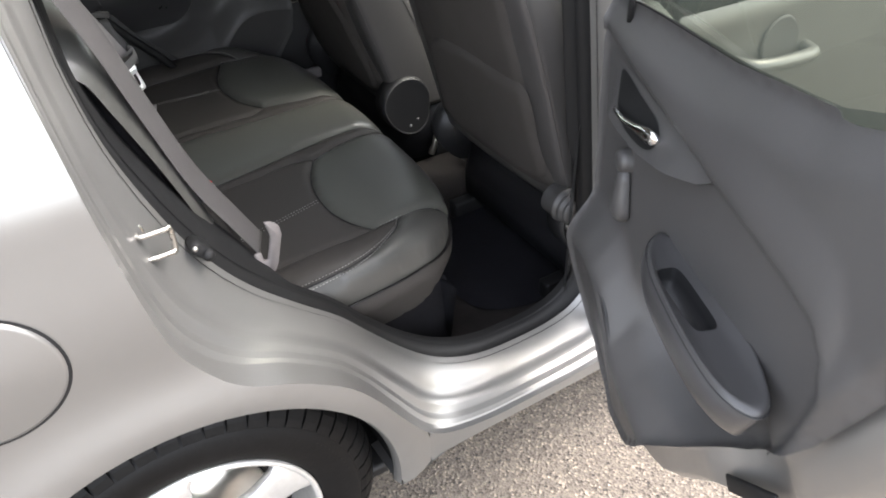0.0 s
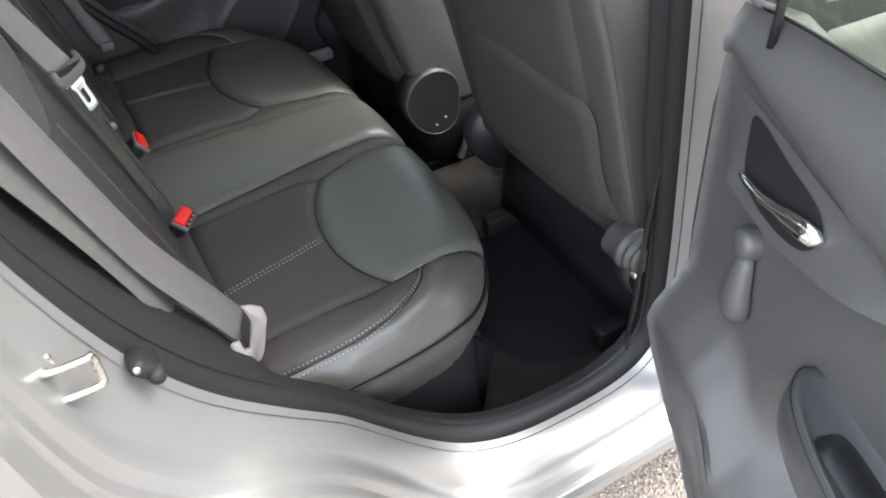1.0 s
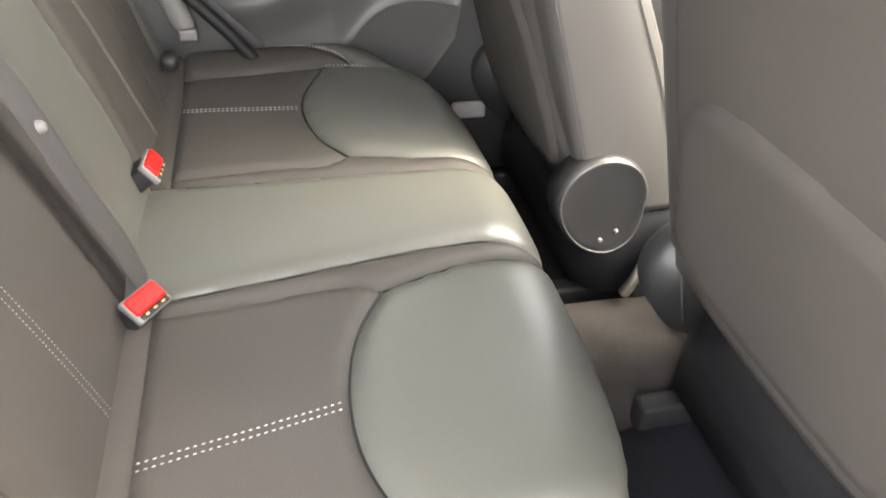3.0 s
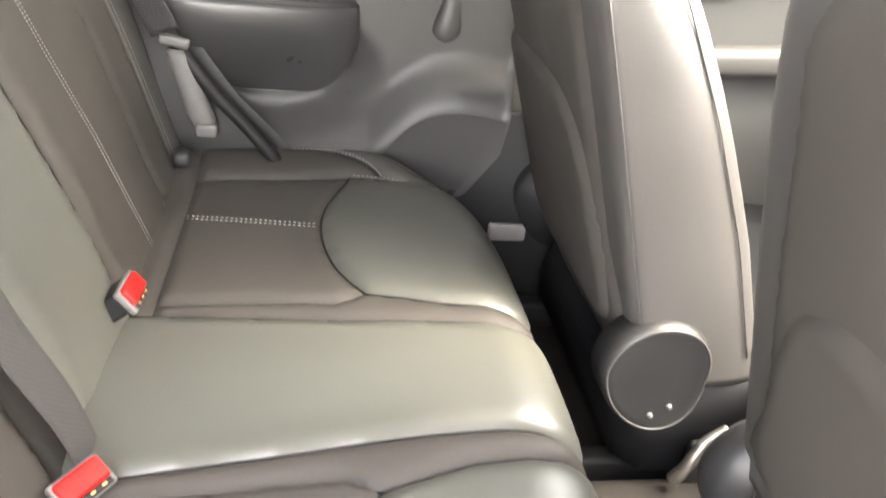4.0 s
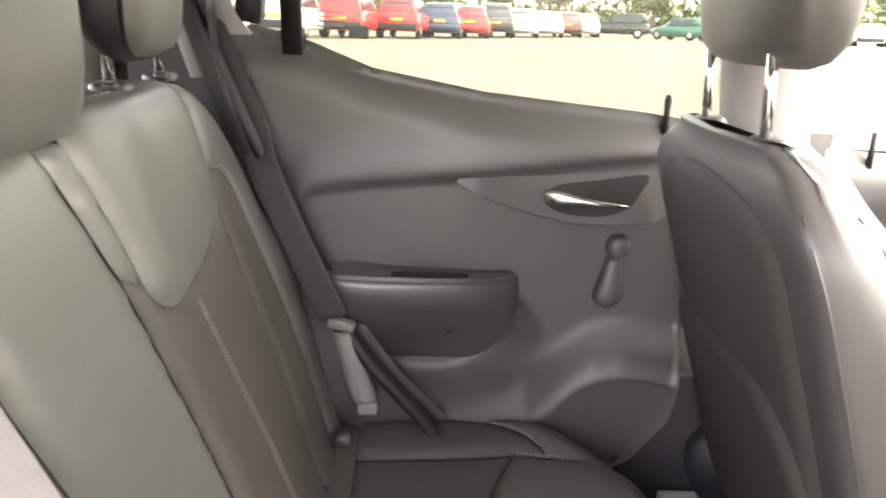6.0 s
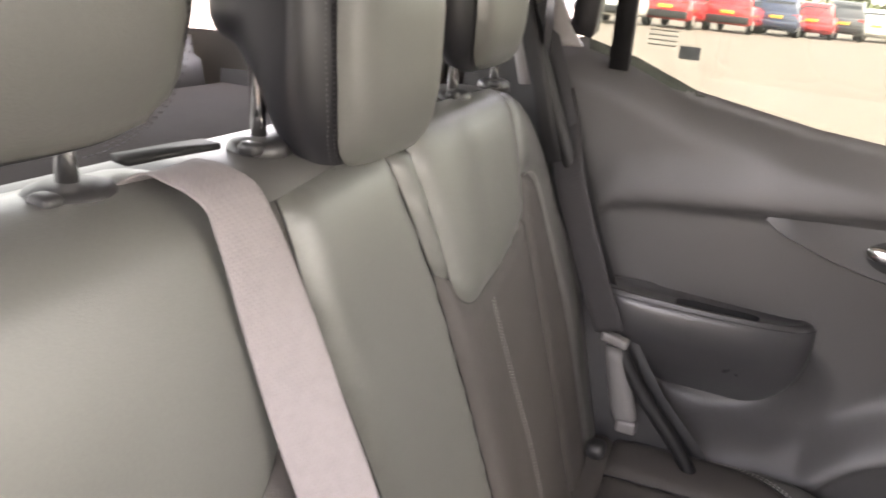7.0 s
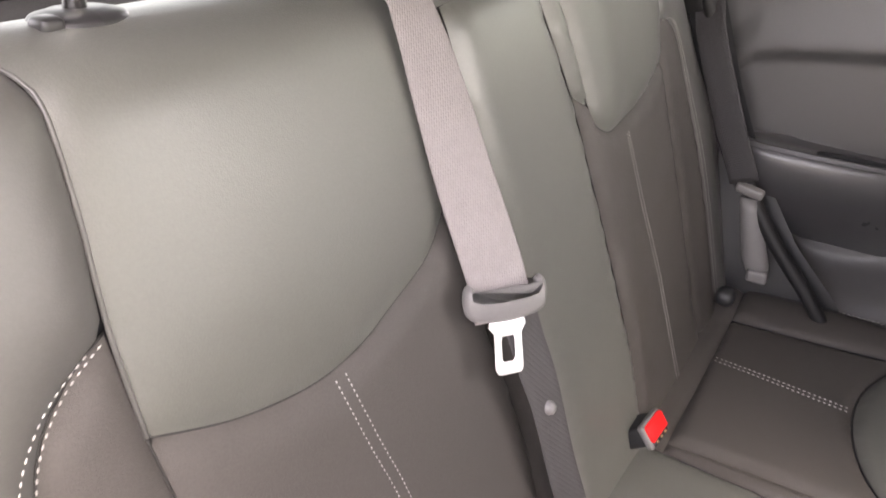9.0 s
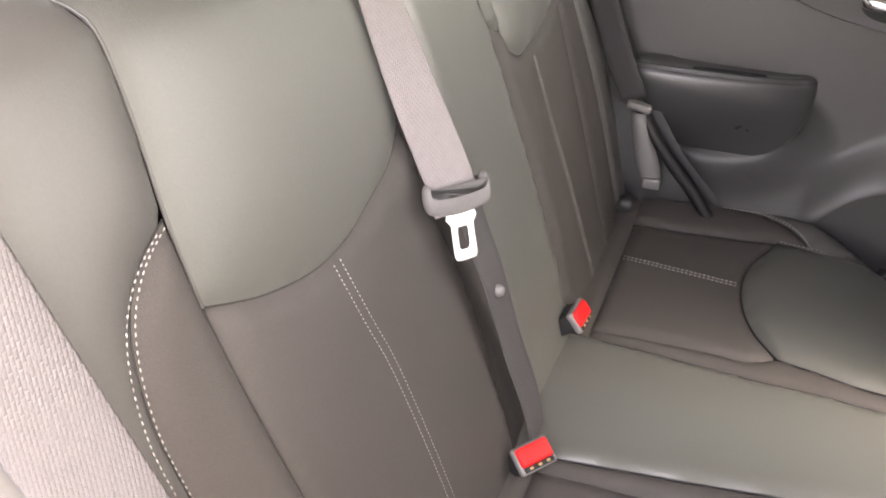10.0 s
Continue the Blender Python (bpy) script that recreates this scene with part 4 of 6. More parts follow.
inner = [[tuple(b_ + (a_ - b_) * (1 - 0.80 * smoothstep(q[0], 0.05, 0.17) * (1 - smoothstep(q[2], 0.60, 0.74))) for a_, b_ in zip(p, q)) for p, q in zip(r, rim_in)] for r in inner]
part("doorway_trim", loft(inner, False, False), M_BLACK, body, "dark plastic doorway lining")
part("doorway_trim", mirror(loft(inner, False, False)), M_TRIMDK, body)
# quarter panel: outside the doorway, round the wheel
arch = [(AX + 0.325 * math.cos(a), AZ + 0.325 * math.sin(a)) for a in np.linspace(math.radians(-4), math.radians(184), 44)]
low_i = int(np.argmin([(x - 0.30) ** 2 + (z - 0.335) ** 2 for x, z in c0]))
top_i = int(np.argmin([(x + 0.09) ** 2 + (z - 1.28) ** 2 for x, z in c0]))
side = [tuple(p) for p in c0[:low_i + 1]]
side = [tuple(p) for p in c0[top_i:]] + side
quarter = side + [(0.30, 0.25), (0.233, 0.25)] + arch + [(-0.42, 0.26), (-0.62, 0.30), (-0.68, 0.5), (-0.70, 0.8), (-0.66, 0.98), (-0.50, 1.30), (-0.42, 1.38)]
part("quarter_panel", panel(quarter, skin_point, 0.0, 0.0, 0.01, 0.022), M_SILVER, body, "silver quarter panel over the wheel")
end_i = int(np.argmin([(x - 0.80) ** 2 + (z - 0.40) ** 2 for x, z in c0]))
sill = [tuple(p) for p in c0[low_i:end_i + 1]] + [(1.75, 0.40), (1.75, 0.25), (0.30, 0.25)]
part("sill_panel", panel(sill, skin_point, 0.0, 0.0, 0.01, 0.022), M_SILVER, body)
part("sill_flange", loft([[(x, skin(x, 0.25), 0.25), (x, skin(x, 0.25) + 0.03, 0.238), (x, skin(x, 0.25) + 0.12, 0.23)] for x in np.linspace(0.233, 1.75, 30)], False, False, False), M_SILVER, body)
lip = [[(AX + r * math.cos(a), skin(AX + 0.325 * math.cos(a), AZ + 0.325 * math.sin(a)) + dy, AZ + r * math.sin(a)) for r, dy in ((0.325, 0.0), (0.322, 0.006), (0.318, 0.016), (0.322, 0.022))] for a in np.linspace(math.radians(-6), math.radians(186), 50)]
part("arch_lip", loft(lip, False, False, False), M_SILVER, body)
liner = [[(AX + 0.335 * math.cos(a), y, AZ + 0.335 * math.sin(a)) for y in (0.045, 0.12, 0.26)] for a in np.linspace(math.radians(-6), math.radians(186), 40)]
part("arch_liner", loft(liner, False, False, False), M_BLACK, body, "black wheel arch liner")
part("arch_back", turned([(0.0, 0.262), (0.34, 0.262)], 32, "y", (AX, 0, AZ)), M_BLACK, body)
flap = turned([(0.0, 0.0), (0.080, 0.0), (0.0845, 0.001), (0.086, 0.004)], 56, "y", (0, 0, 0))


def on_skin(dat, x, z, lift):
    return [(v[0] + x, skin(v[0] + x, v[2] + z) - lift + v[1], v[2] + z) for v in dat[0]], dat[1]


part("fuel_flap", on_skin(flap, -0.236, 0.785, 0.0035), M_SILVER, body, "round silver fuel flap")
gap = turned([(0.0855, 0.0), (0.0895, 0.0)], 56, "y", (0, 0, 0))
part("fuel_flap_gap", on_skin(gap, -0.236, 0.785, 0.0008), M_BLACK, body)
# striker and rubber stop on the jamb
loop = curve([(-0.034, 0.128, 0.812), (-0.034, 0.112, 0.812), (-0.030, 0.107, 0.8115), (0.000, 0.107, 0.8115), (0.004, 0.110, 0.814), (0.004, 0.110, 0.843), (0.000, 0.107, 0.846), (-0.030, 0.107, 0.846), (-0.034, 0.112, 0.846), (-0.034, 0.128, 0.846)], 3)
part("striker", tube(loop, 0.0036, 10), M_STEEL, body, "bright steel door striker loop")
part("striker_plate", plate([(-0.046, 0.800), (-0.026, 0.796), (-0.022, 0.806), (-0.024, 0.852), (-0.034, 0.862), (-0.047, 0.856)], lambda a_, b_, d_: Vector((a_, 0.122 + d_, b_)), 0.006), M_STEEL, body, "bright steel base plate")
for zz in (0.806, 0.853):
    part("striker_screw", turned([(0.0, -0.004), (0.0045, -0.004), (0.006, -0.002), (0.006, 0.003)], 14, "y", (-0.040, 0.118, zz)), M_STEEL, body)
part("striker_tab", rbox(-0.020, 0.122, 0.782, 0.008, 0.006, 0.022, 0.002), M_STEEL, body)
stop_m = Matrix.Translation((0.036, 0.146, 0.777)) @ Matrix.Rotation(radians(48), 4, "Y")
pill = []
for h, k in ((0.012, 1.0), (-0.006, 1.0), (-0.011, 0.9), (-0.0135, 0.6)):
    pill.append([tuple(stop_m @ Vector((0.0075 * math.copysign(1, math.cos(a)) + 0.0092 * k * math.cos(a), h, 0.0092 * k * math.sin(a)))) for a in np.linspace(0.01, 2 * math.pi + 0.01, 28, endpoint=False)])
part("rubber_stop", loft(pill), M_BLACK, body, "black rubber door stop")
part("stop_knob", turned([(0.0, -0.021), (0.0065, -0.020), (0.0085, -0.016), (0.0085, -0.006)], 20, "y", (0.043, 0.147, 0.770)), M_BLACK, body)
part("stop_pin", turned([(0.0, -0.016), (0.003, -0.016), (0.0036, -0.012)], 12, "y", (0.029, 0.146, 0.786)), M_STEEL, body)


# ---------------------------------------------------------------- wheels
def wheel(par, cx, yo, flip):
    s = -1 if flip else 1
    e = new("wheel")
    e.parent = par
    e.location = (cx, yo, 0.298)
    e.scale = (1.04, 1.0, 1.04)
    R, W = 0.283, 0.165
    pr = [(0.182, 0.012), (0.190, 0.004), (0.215, -0.002), (0.240, -0.001), (0.249, 0.006), (0.258, 0.017), (0.266, 0.026), (0.273, 0.036), (0.277, 0.060), (0.277, W - 0.06), (0.281, W - 0.034), (0.268, W - 0.011), (0.24, W), (0.19, W)]
    t = part("tyre", turned([(r, h * s) for r, h in pr], 72), M_TYRE, e, "black worn tyre")
    blocks = []
    NB = 54
    for k in range(NB):
        a0 = 2 * math.pi * k / NB
        for prof_, tw, fill in ((((0.004, 0.2475), (0.008, 0.258), (0.018, 0.2715), (0.030, 0.281), (0.044, 0.2865)), 0.0, 0.86), (((0.051, 0.2865), (0.077, 0.2875)), 0.03, 0.80), (((0.084, 0.2875), (0.112, 0.2865)), 0.05, 0.80), (((0.119, 0.2860), (0.150, 0.273)), 0.02, 0.84)):
            v, f = [], []
            for j in range(4):
                aa = a0 + tw + 2 * math.pi / NB * fill * j / 3
                for h, r in prof_:
                    v.append((r * math.cos(aa), h * s, r * math.sin(aa)))
            m_ = len(prof_)
            low = len(v)
            for j in range(4):
                aa = a0 + tw + 2 * math.pi / NB * fill * j / 3
                for h, r in prof_:
                    v.append(((r - 0.014) * math.cos(aa), h * s, (r - 0.014) * math.sin(aa)))
            for j in range(3):
                for i in range(m_ - 1):
                    f.append((j * m_ + i, j * m_ + i + 1, (j + 1) * m_ + i + 1, (j + 1) * m_ + i))
                f += [(j * m_, (j + 1) * m_, low + (j + 1) * m_, low + j * m_), (j * m_ + m_ - 1, low + j * m_ + m_ - 1, low + (j + 1) * m_ + m_ - 1, (j + 1) * m_ + m_ - 1)]
            for j in (0, 3):
                for i in range(m_ - 1):
                    f.append((j * m_ + i, low + j * m_ + i, low + j * m_ + i + 1, j * m_ + i + 1))
            blocks.append((v, f))
    part("tread_block", merge(*blocks), M_TYRE, t, "", False)["kind"] = "stuff"
    ribs = []
    for k in range(150):
        a = 2 * math.pi * k / 150
        if k % 25 < 17:
            for r0 in (0.214, 0.2205, 0.227, 0.2335):
                ribs.append(tube([(r0 * math.cos(a), 0.0005 * s, r0 * math.sin(a)), (r0 * math.cos(a + 0.030), 0.0005 * s, r0 * math.sin(a + 0.030))], 0.0020, 4))
    part("sidewall_rib", merge(*ribs), M_TYRE, t)["kind"] = "stuff"
    rim = part("rim", turned([(0.183, 0.010 * s), (0.181, 0.003 * s), (0.176, 0.004 * s), (0.172, 0.014 * s), (0.168, 0.05 * s), (0.165, 0.14 * s)], 72), M_RIM, e, "silver alloy rim")
    part("brake_disc", turned([(0.0, 0.075 * s), (0.12, 0.075 * s), (0.12, 0.085 * s)], 40), M_STEEL, e)
    part("wheel_well_disc", turned([(0.12, 0.09 * s), (0.166, 0.09 * s)], 40), M_BLACK, e)
    for k in range(5):
        a = math.radians(90 + 10 + 72 * k)
        rings = []
        for r, wd, h in ((0.035, 0.036, 0.024), (0.07, 0.026, 0.016), (0.11, 0.025, 0.010), (0.15, 0.034, 0.008), (0.175, 0.052, 0.008)):
            c, q = math.cos(a), math.sin(a)
            rings.append([(r * c - x * q, y * s, r * q + x * c) for x, y in ((-wd, h + 0.02), (-wd, h + 0.004), (-wd * 0.7, h), (wd * 0.7, h), (wd, h + 0.004), (wd, h + 0.02))])
        part("spoke", loft(rings), M_RIM, rim)
    part("hub_cap", turned([(0.0, 0.014 * s), (0.022, 0.014 * s), (0.030, 0.018 * s), (0.036, 0.03 * s)], 28), M_RIM, rim)
    return e


wheel(body, AX, 0.036, False)
wheel(body, AX + 2.385, 0.052, False)
wheel(body, AX, 1.548, True)
wheel(body, AX + 2.385, 1.548, True)

# ---------------------------------------------------------------- front door outside, other side, roof and glass
FD = [(0.808, 0.40), (0.80, 0.6), (0.775, 0.8), (0.745, 0.96), (1.30, 0.945), (1.72, 0.92), (1.76, 0.6), (1.75, 0.40)]
part("front_door_skin", panel(FD, skin_point, 0.002, 0.006, 0.012, 0.025), M_SILVER, body, "silver front door")
grip = tube(curve([(0.875, 0.022, 0.862), (0.885, -0.006, 0.863), (0.93, -0.016, 0.860), (0.99, -0.016, 0.855), (1.03, -0.008, 0.851), (1.045, 0.02, 0.850)], 5), 0.0125, 12)
part("front_door_handle", grip, M_SILVER, body, "silver outside door handle")
# shallow disc on the skin, greyed for the shade of the handle's recess
bowl = turned([(0.0, 0.0015), (0.030, 0.0010), (0.040, -0.0010), (0.0425, -0.0014), (0.045, 0.0020)], 36, "y", (0, 0, 0))
part("handle_bowl", on_skin(bowl, 0.975, 0.872, 0.006), M_GREY, body, "grey disc for the shaded recess behind the outside handle")
# passenger side shell
LS = [(0.0 + AX - 0.60, 0.5), (-0.70, 0.8), (-0.66, 0.98), (-0.50, 1.30), (-0.42, 1.38), (-0.12, 1.40), (-0.10, 1.2), (-0.05, 1.0), (0.02, 0.80), (0.12, 0.66), (0.22, 0.55), (0.262, 0.50), (0.29, 0.40), (0.32, 0.345), (0.36, 0.335), (0.75, 0.335), (0.75, 0.40), (1.75, 0.40), (1.75, 0.25), (0.233, 0.25)] + arch + [(-0.42, 0.26), (-0.62, 0.30)]
part("quarter_panel", mirror(panel(LS, skin_point, 0.0, 0.0, 0.01, 0.03)), M_SILVER, body)
part("front_door_skin", mirror(panel(FD, skin_point, 0.002, 0.006, 0.012, 0.03)), M_SILVER, body)
ROOF = [(-0.60, 1.385), (-0.42, 1.425), (-0.1, 1.455), (0.3, 1.468), (0.7, 1.455), (0.95, 1.42)]


def arc_row(x, z, y0, y1, drop, n=15):
    return [(x, y0 + (y1 - y0) * t, z - drop * abs(2 * t - 1) ** 3) for t in np.linspace(0, 1, n)]


def roof_row(x, z, k):
    return arc_row(x, z, 0.20, 1.40, 0.045 + k)


part("roof", loft([roof_row(x, z, 0) for x, z in curve(ROOF, 4)], False, False, False), M_SILVER, body, "silver roof")
part("headliner", loft([roof_row(x, z - 0.035, 0) for x, z in curve(ROOF, 4)], False, False, False), M_HEADLINER, body, "pale cloth headliner")
for flip in (False, True):
    def hand(dat):
        return mirror(dat) if flip else dat
    part("roof_rail", hand(strip([(-0.42, 0.165, 1.37), (-0.1, 0.175, 1.40), (0.3, 0.175, 1.41), (0.7, 0.175, 1.395), (0.95, 0.175, 1.36)], (0, 0.6, -1), 0.09, 0.05)), M_SILVER, body)
    part("roof_lining", hand(strip([(-0.42, 0.205, 1.36), (-0.1, 0.215, 1.385), (0.3, 0.215, 1.395), (0.7, 0.215, 1.38), (0.95, 0.215, 1.345)], (0, 0.6, -1), 0.09, 0.02)), M_HEADLINER, body)
    part("front_pillar", hand(strip([(0.95, 0.18, 1.37), (1.25, 0.14, 1.17), (1.62, 0.09, 0.93)], (0.3, 1, 0), 0.07, 0.05)), M_TRIMDK, body)
    part("rear_pillar", hand(strip([(-0.22, 0.20, 1.40), (-0.30, 0.16, 1.20), (-0.36, 0.13, 1.0)], (1, 0.2, 0.3), 0.22, 0.05)), M_LIGHTTRIM, body)
    fg = [(0.77, 0.975), (1.55, 0.945), (1.2, 1.20), (0.97, 1.35), (0.70, 1.385), (0.72, 1.2)]
    g = part("front_side_glass", hand(panel(fg, lambda x, z: Vector((x, skin(x, z) + 0.02, z)), 0, 0, 0.01, 0.08)), M_CLEARGLASS, body, "pale green glass")
ws = [[(1.0, y, 1.40 - 0.04 * abs(2 * (y - 0.8)) ** 2), (1.35, y, 1.17), (1.70, y, 0.94)] for y in np.linspace(0.2, 1.4, 9)]
g = part("windscreen", loft(ws, False, False, False), M_CLEARGLASS, body, "windscreen glass")
rw = [[(-0.60, y, 1.375), (-0.66, y, 1.2), (-0.71, y, 1.06)] for y in np.linspace(0.26, 1.34, 7)]
g = part("tailgate_glass", loft(rw, False, False, False), M_REARGLASS, body, "rear window glass")
g.visible_shadow = False
tg = [arc_row(x, z, 0.05, 1.55, 0.02) for x, z in ((-0.70, 1.07), (-0.74, 1.0), (-0.77, 0.85), (-0.76, 0.6), (-0.80, 0.55), (-0.82, 0.42), (-0.76, 0.28))]
part("tailgate", loft([[(p[0] + 0.20 * abs(2 * (p[1] - 0.8) / 1.5) ** 6, p[1], p[2]) for p in r] for r in tg], False, False, False), M_SILVER, body, "silver tailgate and bumper")
part("tailgate_lining", loft([[(-0.69, y, 1.052), (-0.665, y, 1.050), (-0.66, y, 1.02), (-0.645, y, 1.012), (-0.635, y, 0.97), (-0.63, y, 0.5)] for y in np.linspace(0.24, 1.36, 5)], False, False, False), M_TRIM, body, "grey tailgate lining")
hood = [arc_row(x, z, 0.10, 1.50, 0.03) for x, z in ((1.66, 0.95), (1.9, 0.91), (2.3, 0.84), (2.6, 0.74), (2.72, 0.62), (2.76, 0.45), (2.72, 0.25))]
part("bonnet", loft([[(p[0] - (0.35 * abs(2 * (p[1] - 0.8) / 1.4) ** 4 if p[0] > 2.2 else 0), p[1], p[2]) for p in r] for r in hood], False, False, False), M_SILVER, body, "silver bonnet and nose")
wing = [(1.76, 0.30), (1.76, 0.6), (1.72, 0.93), (2.3, 0.83), (2.62, 0.72), (2.70, 0.5), (2.66, 0.27)] + [(AX + 2.385 + 0.325 * math.cos(a), AZ + 0.325 * math.sin(a)) for a in np.linspace(0, math.pi, 24)]
for flip in (False, True):
    dat = panel(wing, lambda x, z: Vector((x, 0.03 + 0.25 * max(0, x - 2.3) ** 2 + 0.3 * max(0, z - 0.85) ** 2, z)), 0, 0, 0.01, 0.05)
    part("front_wing", mirror(dat) if flip else dat, M_SILVER, body)

# ---------------------------------------------------------------- cabin shell
part("cabin_floor", loft([[(x, y, 0.235 + 0.085 * math.exp(-((y - 0.8) / 0.10) ** 4)) for y in np.linspace(0.16, 1.44, 40)] for x in np.linspace(0.3, 1.75, 12)], False, False, False), M_CARPET, body, "black carpet over the floor")
part("floor_pan", rbox(0.9, 0.8, 0.205, 2.6, 1.4, 0.03, 0.01), M_BLACK, body)
part("pillar_foot", mirror(rbox_data(0.70, 0.222, 0.42, 0.30, 0.012, 0.40, 0.004)), M_TRIMDK, body)
# pale colour stands for light reflected off the pillar's foot
part("sill_strip", mirror(rbox_data(0.665, 0.245, 0.405, 0.07, 0.012, 0.035, 0.006)), M_LIGHTTRIM, body, "strip on the sill, pale for light reflected there")
part("boot_floor", rbox(-0.36, 0.8, 0.44, 0.52, 1.2, 0.03, 0.01), M_CARPET, body)
part("parcel_shelf", rbox(-0.405, 0.8, 0.965, 0.42, 1.16, 0.025, 0.01), M_SHELF, body, "dark carpeted parcel shelf behind the rear seat")
for flip in (False, True):
    def hand(dat):
        return mirror(dat) if flip else dat
    part("sill_trim", hand(loft([[(x, 0.165, 0.30), (x, 0.175, 0.308), (x, 0.192, 0.312), (x, 0.207, 0.303), (x, 0.222, 0.275), (x, 0.236, 0.235)] for x in np.linspace(0.26, 1.7, 10)], False, False, False)), M_TRIMDK, body)
    part("pillar_lower_trim", hand(loft([[(0.715, 0.185, z), (0.722, 0.200, z), (0.76, 0.208, z), (0.83, 0.205, z), (0.84, 0.185, z)] for z in (0.30, 0.45, 0.65, 0.85, 1.0)], False, False, False)), M_TRIM, body)
    part("pillar_upper_trim", hand(loft([[(0.665 - 0.2 * (z - 1), 0.19 + dz, z), (0.675 - 0.2 * (z - 1), 0.235 + dz, z), (0.745 - 0.2 * (z - 1), 0.245 + dz, z), (0.79 - 0.2 * (z - 1), 0.21 + dz, z)] for z, dz in ((0.98, 0), (1.15, 0.04), (1.40, 0.11))], False, False, False)), M_LIGHTTRIM, body, "pale centre pillar lining")
    part("boot_side", hand(loft([[(-0.62, 0.22, 0.42), (-0.62, 0.22, 1.0)], [(-0.10, 0.22, 0.42), (-0.10, 0.22, 1.02)]], False, False, False)), M_TRIM, body)
qt = [(-0.16, 1.16), (-0.03, 1.13), (0.02, 1.0), (0.075, 0.86), (0.135, 0.735), (0.205, 0.64), (0.275, 0.572), (0.34, 0.49), (0.34, 0.40), (-0.16, 0.40)]
part("side_lining", panel(qt, lambda x, z: Vector((x, 1.348 - 0.02 * smoothstep(0.75 - z, 0, 0.2), z)), 0.0, 0.0, 0.01, 0.02), M_TRIMDK, body, "black lining beside the rear seat")
blade = [[(-0.098, 1.318, 1.20), (-0.090, 1.310, 1.20), (-0.070, 1.308, 1.20), (-0.064, 1.318, 1.20)], [(-0.090, 1.318, 1.125), (-0.083, 1.310, 1.125), (-0.066, 1.308, 1.127), (-0.060, 1.318, 1.127)], [(-0.068, 1.318, 1.055), (-0.062, 1.310, 1.055), (-0.050, 1.308, 1.057), (-0.045, 1.318, 1.057)]]
part("pillar_blade", loft(blade), M_LIGHTTRIM, body, "pale lower end of the rear pillar lining")
part("pillar_corner", plate([(-0.056, 1.20), (-0.045, 1.107), (0.002, 1.110), (-0.014, 1.131), (-0.05, 1.20)], lambda a_, b_, d_: Vector((a_, 1.372 + d_, b_)), 0.012), M_LIGHTTRIM, body, "pale corner of the rear pillar lining")
part("pillar_seal", strip([(-0.085, 1.300, 1.22), (-0.056, 1.302, 1.127), (-0.030, 1.304, 1.05), (-0.002, 1.308, 0.958)], (1.0, 0.0, 0.3), 0.024, 0.016), M_BLACK, body, "black seal beside the rear pillar")
part("side_seal", tube(curve([(-0.070, 1.312, 1.17), (-0.046, 1.310, 1.11), (0.000, 1.318, 1.0), (0.046, 1.322, 0.90), (0.099, 1.314, 0.765), (0.164, 1.298, 0.67), (0.248, 1.294, 0.575), (0.32, 1.294, 0.47)], 6), 0.0105, 10), M_BLACK, body, "black door seal beside the rear seat")
part("dashboard", loft([[(1.30, y, 0.55), (1.27, y, 0.75), (1.30, y, 0.90), (1.38, y, 0.95), (1.70, y, 0.95), (1.70, y, 0.4)] for y in np.linspace(0.16, 1.44, 9)]), M_TRIMDK, body, "dark dashboard")
part("bulkhead", rbox(1.72, 0.8, 0.5, 0.03, 1.3, 0.6, 0.01), M_TRIMDK, body)
# unseen; made long and tall to keep light off tunnel and centre cushion
part("console", rbox(1.16, 0.8, 0.42, 0.46, 0.17, 0.25, 0.04, 4), M_TRIMDK, body, "black centre console out of view, sized to shade the floor")
# passenger front door lining
fdl = [(0.80, 0.40), (0.80, 0.985), (1.2, 0.96), (1.65, 0.94), (1.68, 0.5), (1.5, 0.40)]


def fd_surf(x, z):
    """Shoulder under the glass, a sunk band beneath it, then the plain field."""
    line = 0.833 + (x - 0.912) * 0.22
    n = 0.018 * smoothstep(z - line, -0.004, 0.006) - 0.012 * smoothstep(z - line, 0.012, 0.05) + 0.02 * smoothstep(z - line, 0.02, 0.10) - 0.03 * smoothstep(z, 0.94, 1.0)
    n += 0.012 * smoothstep(0.70 - z, 0.0, 0.10)
    return Vector((x, 1.36 - n, z))


part("front_door_lining", panel(fdl, fd_surf, 0.0, 0.0, 0.01, 0.012), M_DOORGREY, body, "grey front door lining with a grip")
part("front_door_lining", mirror(panel(fdl, fd_surf, 0.0, 0.0, 0.01, 0.03)), M_TRIM, body)
band = [(0.82, 0.835), (0.90, 0.838), (1.04, 0.868), (1.175, 0.893), (1.40, 0.925), (1.40, 0.935), (1.17, 0.907), (1.03, 0.886), (0.90, 0.864), (0.82, 0.852)]
part("trim_band", panel(band, lambda x, z: fd_surf(x, z) + Vector((0, -0.004, 0)), 0.002, 0.002, 0.01, 0.01), M_TRIMDK, body, "dark band across the front door lining")
rail = rbox_data(1.16, 1.34, 0.752, 0.64, 0.05, 0.046, 0.014, 4)
part("front_door_grip", ([(v[0], v[1], v[2] + 0.06 * (v[0] - 1.16)) for v in rail[0]], rail[1]), M_DOORGREY, body, "grey armrest bar with a pull grip")
# dark block on the bar's face in place of the opening's shade
part("grip_hollow", rbox(1.112, 1.314, 0.762, 0.085, 0.006, 0.020, 0.003, 2), M_TRIMDK, body, "dark patch for the shade in the finger opening")
